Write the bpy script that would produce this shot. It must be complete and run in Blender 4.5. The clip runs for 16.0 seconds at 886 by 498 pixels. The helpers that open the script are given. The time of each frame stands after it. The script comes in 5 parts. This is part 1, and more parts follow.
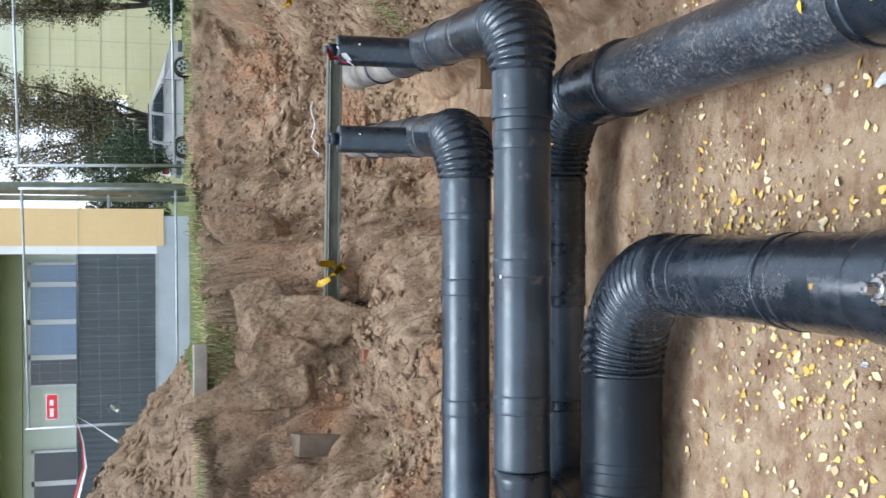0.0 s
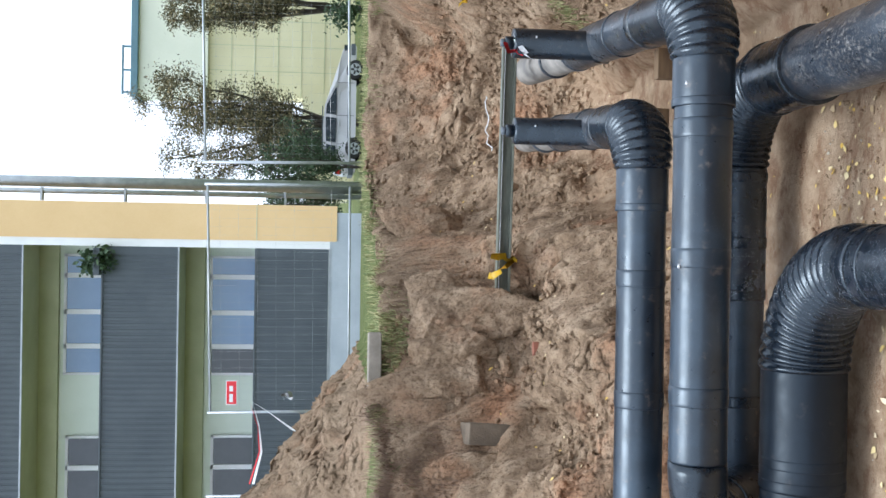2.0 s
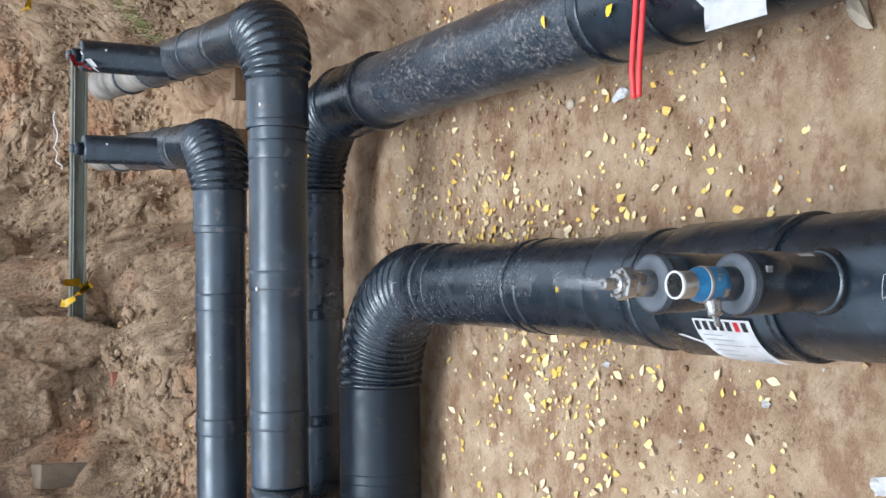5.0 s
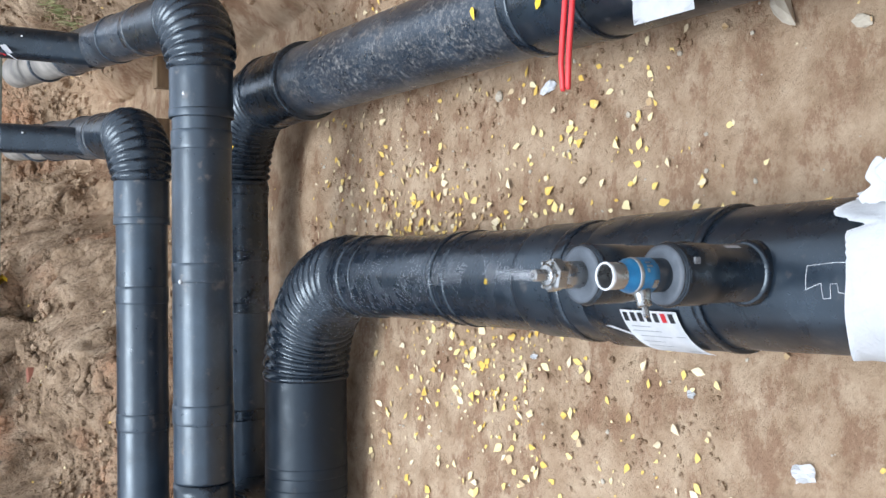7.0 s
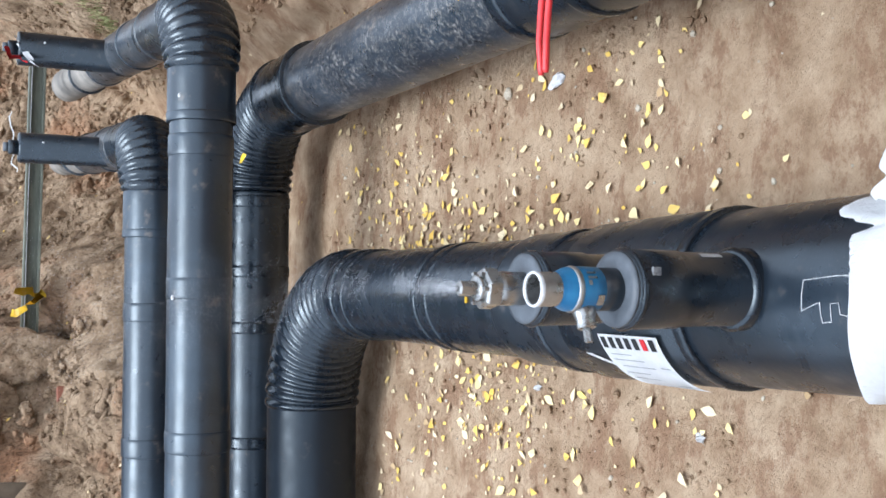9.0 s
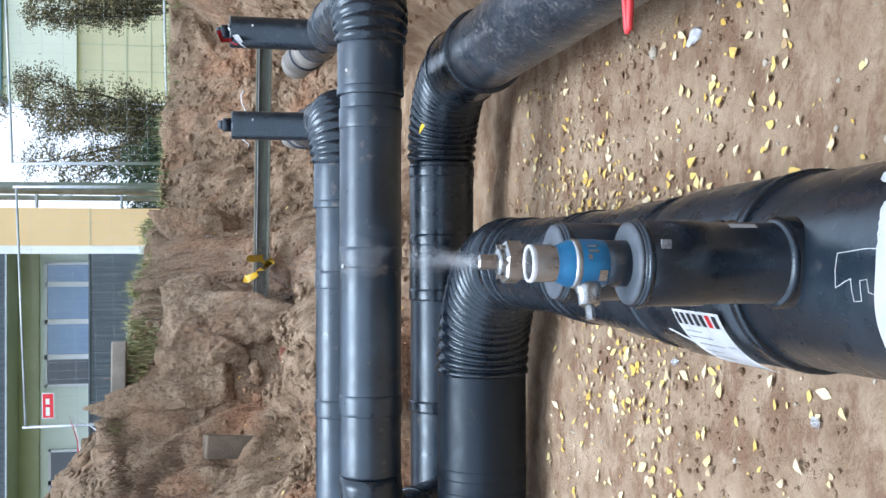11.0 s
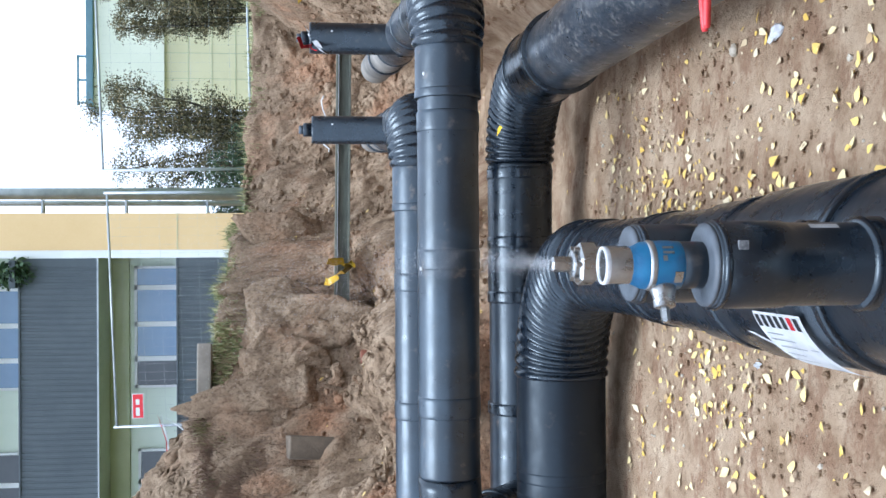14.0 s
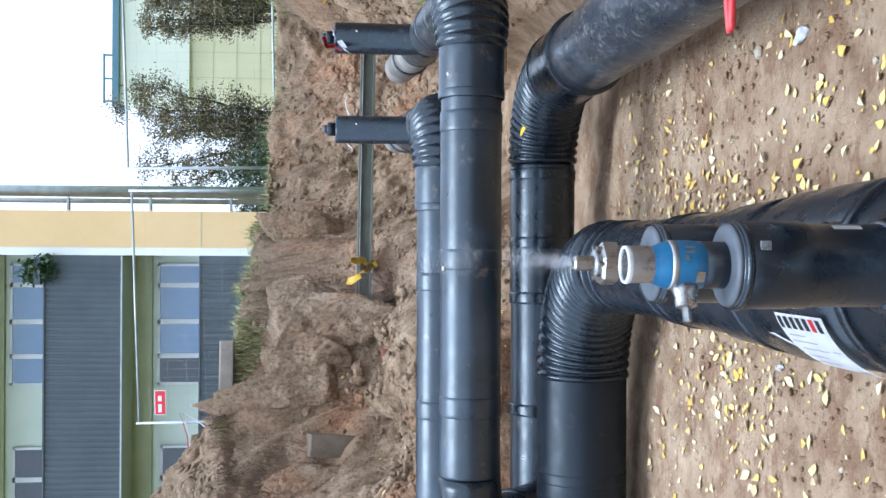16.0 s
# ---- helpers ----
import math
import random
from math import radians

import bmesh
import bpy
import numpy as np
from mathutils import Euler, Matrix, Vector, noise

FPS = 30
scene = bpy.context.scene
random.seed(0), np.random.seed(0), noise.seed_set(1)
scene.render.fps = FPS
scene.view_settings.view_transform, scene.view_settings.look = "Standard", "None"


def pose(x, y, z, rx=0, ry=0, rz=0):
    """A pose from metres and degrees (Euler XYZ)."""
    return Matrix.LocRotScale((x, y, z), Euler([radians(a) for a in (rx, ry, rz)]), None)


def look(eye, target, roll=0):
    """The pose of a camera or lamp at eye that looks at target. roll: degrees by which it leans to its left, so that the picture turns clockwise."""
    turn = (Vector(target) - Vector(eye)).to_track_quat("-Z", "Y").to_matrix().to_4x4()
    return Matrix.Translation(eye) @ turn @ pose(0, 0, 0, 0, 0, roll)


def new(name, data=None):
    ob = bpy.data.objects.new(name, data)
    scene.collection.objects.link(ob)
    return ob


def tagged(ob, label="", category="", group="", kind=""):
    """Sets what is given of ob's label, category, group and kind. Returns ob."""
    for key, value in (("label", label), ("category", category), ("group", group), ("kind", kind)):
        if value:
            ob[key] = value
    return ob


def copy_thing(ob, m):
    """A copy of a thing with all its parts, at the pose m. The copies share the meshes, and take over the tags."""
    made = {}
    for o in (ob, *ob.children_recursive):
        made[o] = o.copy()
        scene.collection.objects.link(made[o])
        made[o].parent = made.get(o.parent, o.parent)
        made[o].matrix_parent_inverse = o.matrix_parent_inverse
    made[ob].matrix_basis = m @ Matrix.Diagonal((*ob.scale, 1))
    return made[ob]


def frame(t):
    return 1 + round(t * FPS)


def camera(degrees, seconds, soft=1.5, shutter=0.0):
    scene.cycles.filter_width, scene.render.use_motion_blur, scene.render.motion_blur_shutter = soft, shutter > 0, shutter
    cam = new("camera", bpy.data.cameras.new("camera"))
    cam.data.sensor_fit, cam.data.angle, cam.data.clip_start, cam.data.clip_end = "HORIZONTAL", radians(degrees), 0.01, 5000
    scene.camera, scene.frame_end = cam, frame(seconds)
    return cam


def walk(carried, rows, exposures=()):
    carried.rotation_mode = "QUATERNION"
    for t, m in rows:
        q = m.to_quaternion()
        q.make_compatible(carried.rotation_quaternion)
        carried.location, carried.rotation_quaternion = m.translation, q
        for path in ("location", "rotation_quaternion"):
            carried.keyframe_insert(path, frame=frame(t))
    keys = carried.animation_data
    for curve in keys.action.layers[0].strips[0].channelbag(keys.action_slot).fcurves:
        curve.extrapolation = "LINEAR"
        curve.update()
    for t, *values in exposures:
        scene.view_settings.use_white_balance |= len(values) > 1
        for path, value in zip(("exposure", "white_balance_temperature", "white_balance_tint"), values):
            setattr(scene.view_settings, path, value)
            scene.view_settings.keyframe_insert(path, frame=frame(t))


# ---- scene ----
cam = camera(45.8, 16.0, shutter=0.14)
PATH = [
    (0, (0.133, -0.187, 2.47), (0.123, 1.741, 1.936), -90.1),
    (0.5, (0.102, -0.184, 2.506), (0.101, 1.781, 2.138), -89.8),
    (1, (0.086, -0.187, 2.518), (0.085, 1.794, 2.246), -89.1),
    (1.5, (0.055, -0.236, 2.574), (0.039, 1.748, 2.328), -89.1),
    (2, (0.057, -0.225, 2.539), (0.051, 1.762, 2.31), -89.1),
    (2.5, (0.039, -0.254, 2.561), (0.04, 1.722, 2.255), -88.7),
    (3, (-0.008, -0.243, 2.515), (0.001, 1.694, 2.017), -88.1),
    (3.5, (0.075, -0.226, 2.507), (0.098, 1.643, 1.795), -90.0),
    (4, (0.075, -0.195, 2.473), (0.098, 1.625, 1.643), -90.0),
    (4.5, (0.076, -0.163, 2.444), (0.086, 1.61, 1.518), -90.8),
    (4.7, (0.082, -0.161, 2.44), (0.102, 1.606, 1.503), -90.5),
    (7, (0.076, -0.133, 2.442), (0.093, 1.551, 1.364), -90.2),
    (7.5, (0.081, -0.129, 2.438), (0.09, 1.548, 1.348), -90.7),
    (8, (0.065, -0.099, 2.405), (0.062, 1.56, 1.289), -89.9),
    (8.5, (0.045, 0.017, 2.261), (0.131, 1.641, 1.097), -88.0),
    (9, (0.041, 0.058, 1.864), (0.108, 1.843, 0.965), -88.8),
    (9.5, (0.035, 0.011, 1.472), (0.026, 1.852, 0.692), -91.1),
    (10, (0.033, -0.048, 1.419), (0.033, 1.88, 0.887), -89.8),
    (10.2, (0.042, -0.053, 1.414), (0.051, 1.905, 1.003), -89.7),
    (12.3, (0.064, -0.064, 1.385), (0.051, 1.896, 0.986), -90.3),
    (12.5, (0.061, -0.059, 1.384), (0.047, 1.903, 0.996), -90.2),
    (13, (0.059, -0.068, 1.386), (0.056, 1.897, 1.014), -90.2),
    (13.5, (0.056, -0.069, 1.387), (0.057, 1.904, 1.061), -90.3),
    (14, (0.059, -0.062, 1.383), (0.062, 1.922, 1.133), -90.3),
    (14.5, (0.058, -0.079, 1.391), (0.063, 1.908, 1.163), -90.2),
    (15, (0.06, -0.085, 1.393), (0.063, 1.903, 1.175), -90.3),
    (15.5, (0.059, -0.085, 1.393), (0.063, 1.904, 1.179), -90.0),
    (16, (0.053, -0.076, 1.387), (0.058, 1.913, 1.178), -89.7),
]
walk(cam, [(t, look(eye, target, roll)) for t, eye, target, roll in PATH], exposures=[(0.0, 0.98, 5750, 8), (1.0, 1.06, 5600, 8), (3.5, 0.96, 5850, 8), (4.5, 0.97, 5850, 8), (7.0, 1.07, 5750, 8), (8.5, 1.14, 5700, 8), (9.2, 1.20, 5700, 8), (9.6, 1.25, 5700, 8), (10.0, 1.11, 5600, 8), (10.2, 1.11, 5500, 8), (12.5, 1.13, 5400, 8), (16.0, 1.17, 5300, 8)])
# ---- world, sun, exposure ----
world = bpy.data.worlds.new("overcast_sky")
world.use_nodes = True
scene.world = world
wn = world.node_tree
sky = wn.nodes.new("ShaderNodeTexSky")
sky.sky_type, sky.sun_disc = "NISHITA", False
sky.sun_elevation, sky.sun_rotation = radians(78), radians(-135)
sky.air_density, sky.dust_density = 1.0, 2.0
cloud = wn.nodes.new("ShaderNodeMix")
cloud.data_type = "RGBA"
cloud.inputs[0].default_value = 0.85
cloud.inputs[7].default_value = (9.0, 9.3, 9.8, 1)
wn.links.new(sky.outputs[0], cloud.inputs[6])
wn.links.new(cloud.outputs[2], wn.nodes["Background"].inputs[0])
wn.nodes["Background"].inputs[1].default_value = 0.106
sun_data = bpy.data.lights.new("sun", "SUN")
sun_data.energy, sun_data.angle, sun_data.color = 1.6, radians(30), (1, 0.98, 0.95)
sun = new("sun", sun_data)
sun.matrix_world = look((-2, 2, 15), (0, 4, 0))


# ---- materials ----
def shader(name, rough=0.6, metal=0.0, spec=0.5):
    m = bpy.data.materials.new(name)
    m.use_nodes = True
    p = m.node_tree.nodes["Principled BSDF"]
    p.inputs["Roughness"].default_value = rough
    p.inputs["Metallic"].default_value = metal
    p.inputs["Specular IOR Level"].default_value = spec
    return m, m.node_tree, p


def noise_node(nt, scale, detail=6, rough=0.6, coords="Object", stretch=None):
    tc = nt.nodes.new("ShaderNodeTexCoord")
    n = nt.nodes.new("ShaderNodeTexNoise")
    n.inputs["Scale"].default_value, n.inputs["Detail"].default_value, n.inputs["Roughness"].default_value = scale, detail, rough
    if stretch:
        mp = nt.nodes.new("ShaderNodeMapping")
        mp.inputs["Scale"].default_value = stretch
        nt.links.new(tc.outputs[coords], mp.inputs[0])
        nt.links.new(mp.outputs[0], n.inputs["Vector"])
    else:
        nt.links.new(tc.outputs[coords], n.inputs["Vector"])
    return n.outputs["Fac"]


def ramp(nt, fac, stops):
    r = nt.nodes.new("ShaderNodeValToRGB")
    e = r.color_ramp.elements
    while len(e) < len(stops):
        e.new(0.5)
    for el, (pos, col) in zip(e, stops):
        el.position = pos
        el.color = (*col, 1) if len(col) == 3 else col
    nt.links.new(fac, r.inputs[0])
    return r.outputs[0]


def mix(nt, fac, a, b, blend="MIX"):
    n = nt.nodes.new("ShaderNodeMix")
    n.data_type, n.blend_type = "RGBA", blend
    for socket, value in ((n.inputs[0], fac), (n.inputs[6], a), (n.inputs[7], b)):
        if hasattr(value, "links"):
            nt.links.new(value, socket)
        else:
            socket.default_value = value if socket == n.inputs[0] else (*value, 1)
    return n.outputs[2]


def bump(nt, p, height, strength, distance):
    b = nt.nodes.new("ShaderNodeBump")
    b.inputs["Strength"].default_value, b.inputs["Distance"].default_value = strength, distance
    nt.links.new(height, b.inputs["Height"])
    nt.links.new(b.outputs[0], p.inputs["Normal"])


def surface(name, dark, light, scale=6.0, fine=60.0, rough=0.6, metal=0.0, relief=0.2, depth=0.004, spec=0.5, stretch=None):
    """A plain surface with large stains and fine grain."""
    m, nt, p = shader(name, rough, metal, spec)
    big = noise_node(nt, scale, 5, 0.6, stretch=stretch)
    small = noise_node(nt, fine, 4, 0.65, stretch=stretch)
    c = mix(nt, small, ramp(nt, big, [(0.3, dark), (0.7, light)]), light, "MULTIPLY")
    base = ramp(nt, big, [(0.3, dark), (0.7, light)])
    nt.links.new(mix(nt, 0.25, base, c), p.inputs["Base Color"])
    bump(nt, p, small, relief, depth)
    r = ramp(nt, big, [(0.25, (max(rough - 0.12, 0.03),) * 3), (0.75, (min(rough + 0.12, 1.0),) * 3)])
    nt.links.new(r, p.inputs["Roughness"])
    return m


def soil_material():
    m, nt, p = shader("soil", 0.95, spec=0.15)
    tc = nt.nodes.new("ShaderNodeTexCoord")
    sep = nt.nodes.new("ShaderNodeSeparateXYZ")
    nt.links.new(tc.outputs["Object"], sep.inputs[0])
    big = noise_node(nt, 1.1, 6, 0.62)
    mid = noise_node(nt, 5.0, 8, 0.68)
    fine = noise_node(nt, 38.0, 8, 0.72)
    grit = noise_node(nt, 210.0, 3, 0.7)
    sand = ramp(nt, mid, [(0.28, (0.2, 0.122, 0.068)), (0.46, (0.4, 0.28, 0.178)), (0.72, (0.57, 0.435, 0.298))])
    earth = ramp(nt, mid, [(0.28, (0.12, 0.078, 0.048)), (0.48, (0.31, 0.218, 0.138)), (0.72, (0.53, 0.4, 0.272))])
    clay = ramp(nt, fine, [(0.3, (0.3, 0.13, 0.06)), (0.7, (0.55, 0.3, 0.17))])
    smear = noise_node(nt, 3.4, 10, 0.8, stretch=(1.0, 1.5, 1.0))
    sand = mix(nt, ramp(nt, smear, [(0.5, (0, 0, 0)), (0.58, (0.75, 0.75, 0.75))]), sand, (0.25, 0.142, 0.084))
    # clay pockets in the dug face
    earth = mix(nt, ramp(nt, big, [(0.51, (0, 0, 0)), (0.65, (0.65, 0.65, 0.65))]), earth, clay)
    # the sand bed lies low, topsoil above it
    lift = nt.nodes.new("ShaderNodeMath")
    lift.operation = "MULTIPLY_ADD"
    nt.links.new(big, lift.inputs[0])
    lift.inputs[1].default_value = 0.5
    nt.links.new(sep.outputs["Z"], lift.inputs[2])
    # darker humus towards the turf
    humus = nt.nodes.new("ShaderNodeMath")
    humus.operation = "MULTIPLY_ADD"
    nt.links.new(mid, humus.inputs[0])
    humus.inputs[1].default_value = 0.9
    nt.links.new(sep.outputs["Z"], humus.inputs[2])
    third = nt.nodes.new("ShaderNodeMath")
    third.operation = "MULTIPLY"
    third.inputs[1].default_value = 0.33
    nt.links.new(humus.outputs[0], third.inputs[0])
    earth = mix(nt, ramp(nt, third.outputs[0], [(0.58, (0, 0, 0)), (0.8, (0.6, 0.6, 0.6))]), earth, (0.22, 0.16, 0.105))
    strata = ramp(nt, lift.outputs[0], [(0.42, (0, 0, 0)), (0.72, (1, 1, 1))])
    base = mix(nt, strata, sand, earth)
    # crevice shade put into the colour, dark where the fine bump is low
    hollow_shade = mix(nt, strata, ramp(nt, fine, [(0.33, (0.3, 0.3, 0.3)), (0.42, (0, 0, 0))]), ramp(nt, fine, [(0.37, (0.7, 0.7, 0.7)), (0.5, (0, 0, 0))]))
    base = mix(nt, hollow_shade, base, (0.1, 0.06, 0.038))
    base = mix(nt, ramp(nt, grit, [(0.62, (0, 0, 0)), (0.78, (0.45, 0.45, 0.45))]), base, (0.5, 0.42, 0.33))
    nt.links.new(base, p.inputs["Base Color"])
    both = nt.nodes.new("ShaderNodeMath")
    both.operation = "MULTIPLY_ADD"
    nt.links.new(grit, both.inputs[0])
    both.inputs[1].default_value = 0.35
    nt.links.new(fine, both.inputs[2])
    grains = nt.nodes.new("ShaderNodeTexVoronoi")
    grains.inputs["Scale"].default_value = 55.0
    nt.links.new(tc.outputs["Object"], grains.inputs["Vector"])
    chunks = nt.nodes.new("ShaderNodeTexVoronoi")
    chunks.inputs["Scale"].default_value = 13.0
    chunks.inputs["Randomness"].default_value = 1.0
    nt.links.new(tc.outputs["Object"], chunks.inputs["Vector"])
    ruts = noise_node(nt, 13.0, 7, 0.72, stretch=(1.0, 1.7, 1.0))
    press = nt.nodes.new("ShaderNodeMath")
    press.operation = "MULTIPLY_ADD"
    nt.links.new(ramp(nt, ruts, [(0.3, (0, 0, 0)), (0.7, (1, 1, 1))]), press.inputs[0])
    press.inputs[1].default_value = 0.55
    nt.links.new(both.outputs[0], press.inputs[2])
    height = press.outputs[0]
    for node, amount in ((grains, -0.35), (chunks, -0.55)):
        scaled = nt.nodes.new("ShaderNodeMath")
        scaled.operation = "MULTIPLY"
        nt.links.new(node.outputs["Distance"], scaled.inputs[0])
        nt.links.new(strata, scaled.inputs[1])
        add = nt.nodes.new("ShaderNodeMath")
        add.operation = "MULTIPLY_ADD"
        nt.links.new(scaled.outputs[0], add.inputs[0])
        add.inputs[1].default_value = amount
        nt.links.new(height, add.inputs[2])
        height = add.outputs[0]
    bump(nt, p, height, 1.0, 0.016)
    return m


def plastic_material(name, tone=0.009, rough=0.3, dust_sheen=0.16, scuff=0.7, spec=0.65):
    """Black polyethylene casing with drips, scratches and a film of dust and painted sky sheen."""
    m, nt, p = shader(name, rough, spec=spec)
    big = noise_node(nt, 2.6, 6, 0.62)
    drip = noise_node(nt, 13.0, 6, 0.65)
    fine = noise_node(nt, 150.0, 5, 0.7)
    # blue-grey film: dust, with the sky's sheen put into its colour
    film = mix(nt, ramp(nt, big, [(0.45, (0, 0, 0)), (0.75, (dust_sheen,) * 3)]), (tone * 0.65, tone * 1.05, tone * 1.75), (0.045, 0.068, 0.095))
    spots = ramp(nt, drip, [(0.60, (0, 0, 0)), (0.74, (dust_sheen * 1.2,) * 3)])
    col = mix(nt, spots, film, (0.15, 0.12, 0.095))
    speck = ramp(nt, fine, [(0.68 - 0.05 * scuff, (0, 0, 0)), (0.78 - 0.05 * scuff, (min(0.9, 0.35 * scuff),) * 3)])
    col = mix(nt, speck, col, (0.19, 0.165, 0.14))
    if scuff > 2:
        # dried mud splashes in patches
        splash = noise_node(nt, 55.0, 6, 0.75)
        where = noise_node(nt, 3.2, 5, 0.6)
        mask = mix(nt, ramp(nt, where, [(0.4, (0, 0, 0)), (0.58, (1, 1, 1))]), (0, 0, 0), ramp(nt, splash, [(0.5, (0, 0, 0)), (0.64, (0.65, 0.65, 0.65))]))
        col = mix(nt, mask, col, (0.26, 0.24, 0.215))
    p.inputs["Specular Tint"].default_value = (0.84, 0.94, 1.0, 1)
    nt.links.new(col, p.inputs["Base Color"])
    nt.links.new(ramp(nt, drip, [(0.3, (rough - 0.08,) * 3), (0.7, (rough + 0.14,) * 3)]), p.inputs["Roughness"])
    bump(nt, p, drip, 0.2, 0.008)
    return m


def leaf_material(name, stops, rough=0.6):
    m, nt, p = shader(name, rough, spec=0.3)
    g = nt.nodes.new("ShaderNodeNewGeometry")
    nt.links.new(ramp(nt, g.outputs["Random Per Island"], stops), p.inputs["Base Color"])
    return m


SOIL = soil_material()
GRASS = surface("lawn", (0.07, 0.09, 0.03), (0.18, 0.2, 0.08), 3, 80, 0.95, relief=0.8, depth=0.03, spec=0.1)
PLASTIC = plastic_material("casing_plastic", 0.007, 0.28, 0.26, 1.0)
PLASTIC_DUSTY = plastic_material("casing_plastic_dusty", 0.012, 0.31, 0.6, 2.4)
PLASTIC_BLUE = plastic_material("casing_plastic_pale", 0.012, 0.33, 0.6, 1.2, 0.75)
PLASTIC_MATT = plastic_material("casing_plastic_matt", 0.008, 0.42, 0.2, 0.6, 0.35)
RUBBER = plastic_material("shrink_sleeve", 0.008, 0.24, 0.1, 0.4)
GREY_PIPE = surface("muddy_casing", (0.09, 0.085, 0.08), (0.32, 0.29, 0.25), 5, 60, 0.7)
FOAM_END = surface("end_seal_grey", (0.05, 0.06, 0.072), (0.105, 0.12, 0.14), 20, 150, 0.5)
WRAP = surface("white_film", (0.74, 0.75, 0.76), (0.88, 0.89, 0.9), 4, 30, 0.35, relief=0.4, depth=0.01)
GREEN = surface("green_tape", (0.06, 0.36, 0.19), (0.2, 0.55, 0.36), 14, 60, 0.3)
STEEL = surface("zinc_steel", (0.27, 0.27, 0.265), (0.46, 0.46, 0.45), 30, 200, 0.3, 0.9)
BLUE = surface("blue_paint", (0.01, 0.085, 0.2), (0.025, 0.17, 0.33), 25, 200, 0.35)
GALV = surface("galvanised_tube", (0.3, 0.32, 0.33), (0.5, 0.52, 0.53), 4, 60, 0.45, 0.6)
RED = surface("red_hose", (0.5, 0.02, 0.025), (0.68, 0.05, 0.05), 20, 120, 0.4)
PAPER = surface("paper", (0.66, 0.67, 0.68), (0.85, 0.85, 0.85), 12, 120, 0.7)
INK = surface("grey_print", (0.36, 0.37, 0.38), (0.46, 0.47, 0.48), 30, 200, 0.7)
FADED = surface("faded_print", (0.05, 0.055, 0.06), (0.3, 0.3, 0.31), 120, 300, 0.7)
DARK_INK = surface("dark_print", (0.02, 0.02, 0.022), (0.04, 0.04, 0.045), 30, 200, 0.7)
RED_INK = surface("red_print", (0.6, 0.02, 0.03), (0.7, 0.04, 0.05), 30, 200, 0.6)
CHALK = surface("chalk", (0.42, 0.43, 0.45), (0.7, 0.7, 0.7), 60, 300, 0.9)
YELLOW = surface("yellow_tape", (0.62, 0.4, 0.01), (0.8, 0.56, 0.03), 15, 90, 0.4)
CONCRETE = surface("concrete", (0.17, 0.145, 0.115), (0.34, 0.305, 0.25), 5, 70, 0.9, relief=0.5, depth=0.008)
# earth-brown concrete, its colour lowered further for the post's dimly lit face
OLD_CONCRETE = surface("dim_earthy_concrete", (0.09, 0.068, 0.045), (0.22, 0.17, 0.12), 5, 70, 0.95, relief=0.5, depth=0.01)
BRICK = surface("brick_red", (0.2, 0.075, 0.045), (0.3, 0.12, 0.075), 10, 90, 0.9)
TIMBER = surface("wet_timber", (0.12, 0.075, 0.04), (0.26, 0.17, 0.09), 4, 40, 0.8, stretch=(1, 8, 8))
BEAM = surface("weathered_beam", (0.06, 0.065, 0.05), (0.2, 0.21, 0.16), 5, 60, 0.6, stretch=(1, 6, 6))
STONE = surface("stone", (0.36, 0.31, 0.24), (0.58, 0.52, 0.42), 12, 90, 0.85, relief=0.5)
BARK = surface("bark", (0.03, 0.024, 0.018), (0.085, 0.07, 0.055), 6, 50, 0.95, relief=0.8, depth=0.02)
ROOT = surface("dry_root", (0.14, 0.09, 0.06), (0.33, 0.23, 0.16), 8, 80, 0.9)
LEAF_FALLEN = leaf_material("fallen_leaf", [(0.0, (0.6, 0.38, 0.07)), (0.3, (0.7, 0.5, 0.14)), (0.58, (0.74, 0.6, 0.3)), (0.82, (0.68, 0.57, 0.38)), (1.0, (0.36, 0.22, 0.09))])
LEAF_TREE = leaf_material("tree_leaf", [(0.0, (0.05, 0.05, 0.025)), (0.5, (0.12, 0.11, 0.055)), (0.85, (0.22, 0.18, 0.09)), (1.0, (0.32, 0.24, 0.12))])
LEAF_HEDGE = leaf_material("hedge_leaf", [(0.0, (0.02, 0.045, 0.02)), (1.0, (0.07, 0.11, 0.05))])
BLADE = leaf_material("grass_blade", [(0.0, (0.12, 0.15, 0.05)), (0.5, (0.27, 0.28, 0.12)), (1.0, (0.5, 0.43, 0.24))], 0.7)
ORANGE_WALL = surface("ochre_render", (0.68, 0.48, 0.24), (0.74, 0.54, 0.29), 1.2, 40, 0.85)
CREAM_WALL = surface("pale_green_render", (0.68, 0.74, 0.62), (0.76, 0.81, 0.7), 1.2, 40, 0.9)
WHITE_TRIM = surface("white_trim", (0.72, 0.73, 0.72), (0.82, 0.82, 0.81), 2, 40, 0.6)
PLINTH = surface("plinth_grey", (0.36, 0.4, 0.43), (0.46, 0.5, 0.53), 2, 40, 0.85)
SHEET = surface("dark_ribbed_sheet", (0.06, 0.074, 0.085), (0.09, 0.106, 0.118), 2, 40, 0.55)
SOFFIT = surface("olive_soffit", (0.46, 0.48, 0.3), (0.55, 0.57, 0.38), 2, 40, 0.9)
# blue base colour stands in for the sky mirrored in the panes
SKY_PANE = surface("sky_blue_glass", (0.13, 0.22, 0.36), (0.2, 0.31, 0.46), 0.6, 3, 0.08, relief=0.02, spec=0.8)
DARK_PANE = surface("dark_glass", (0.02, 0.025, 0.03), (0.05, 0.06, 0.065), 0.8, 3, 0.1, relief=0.02, spec=0.7)
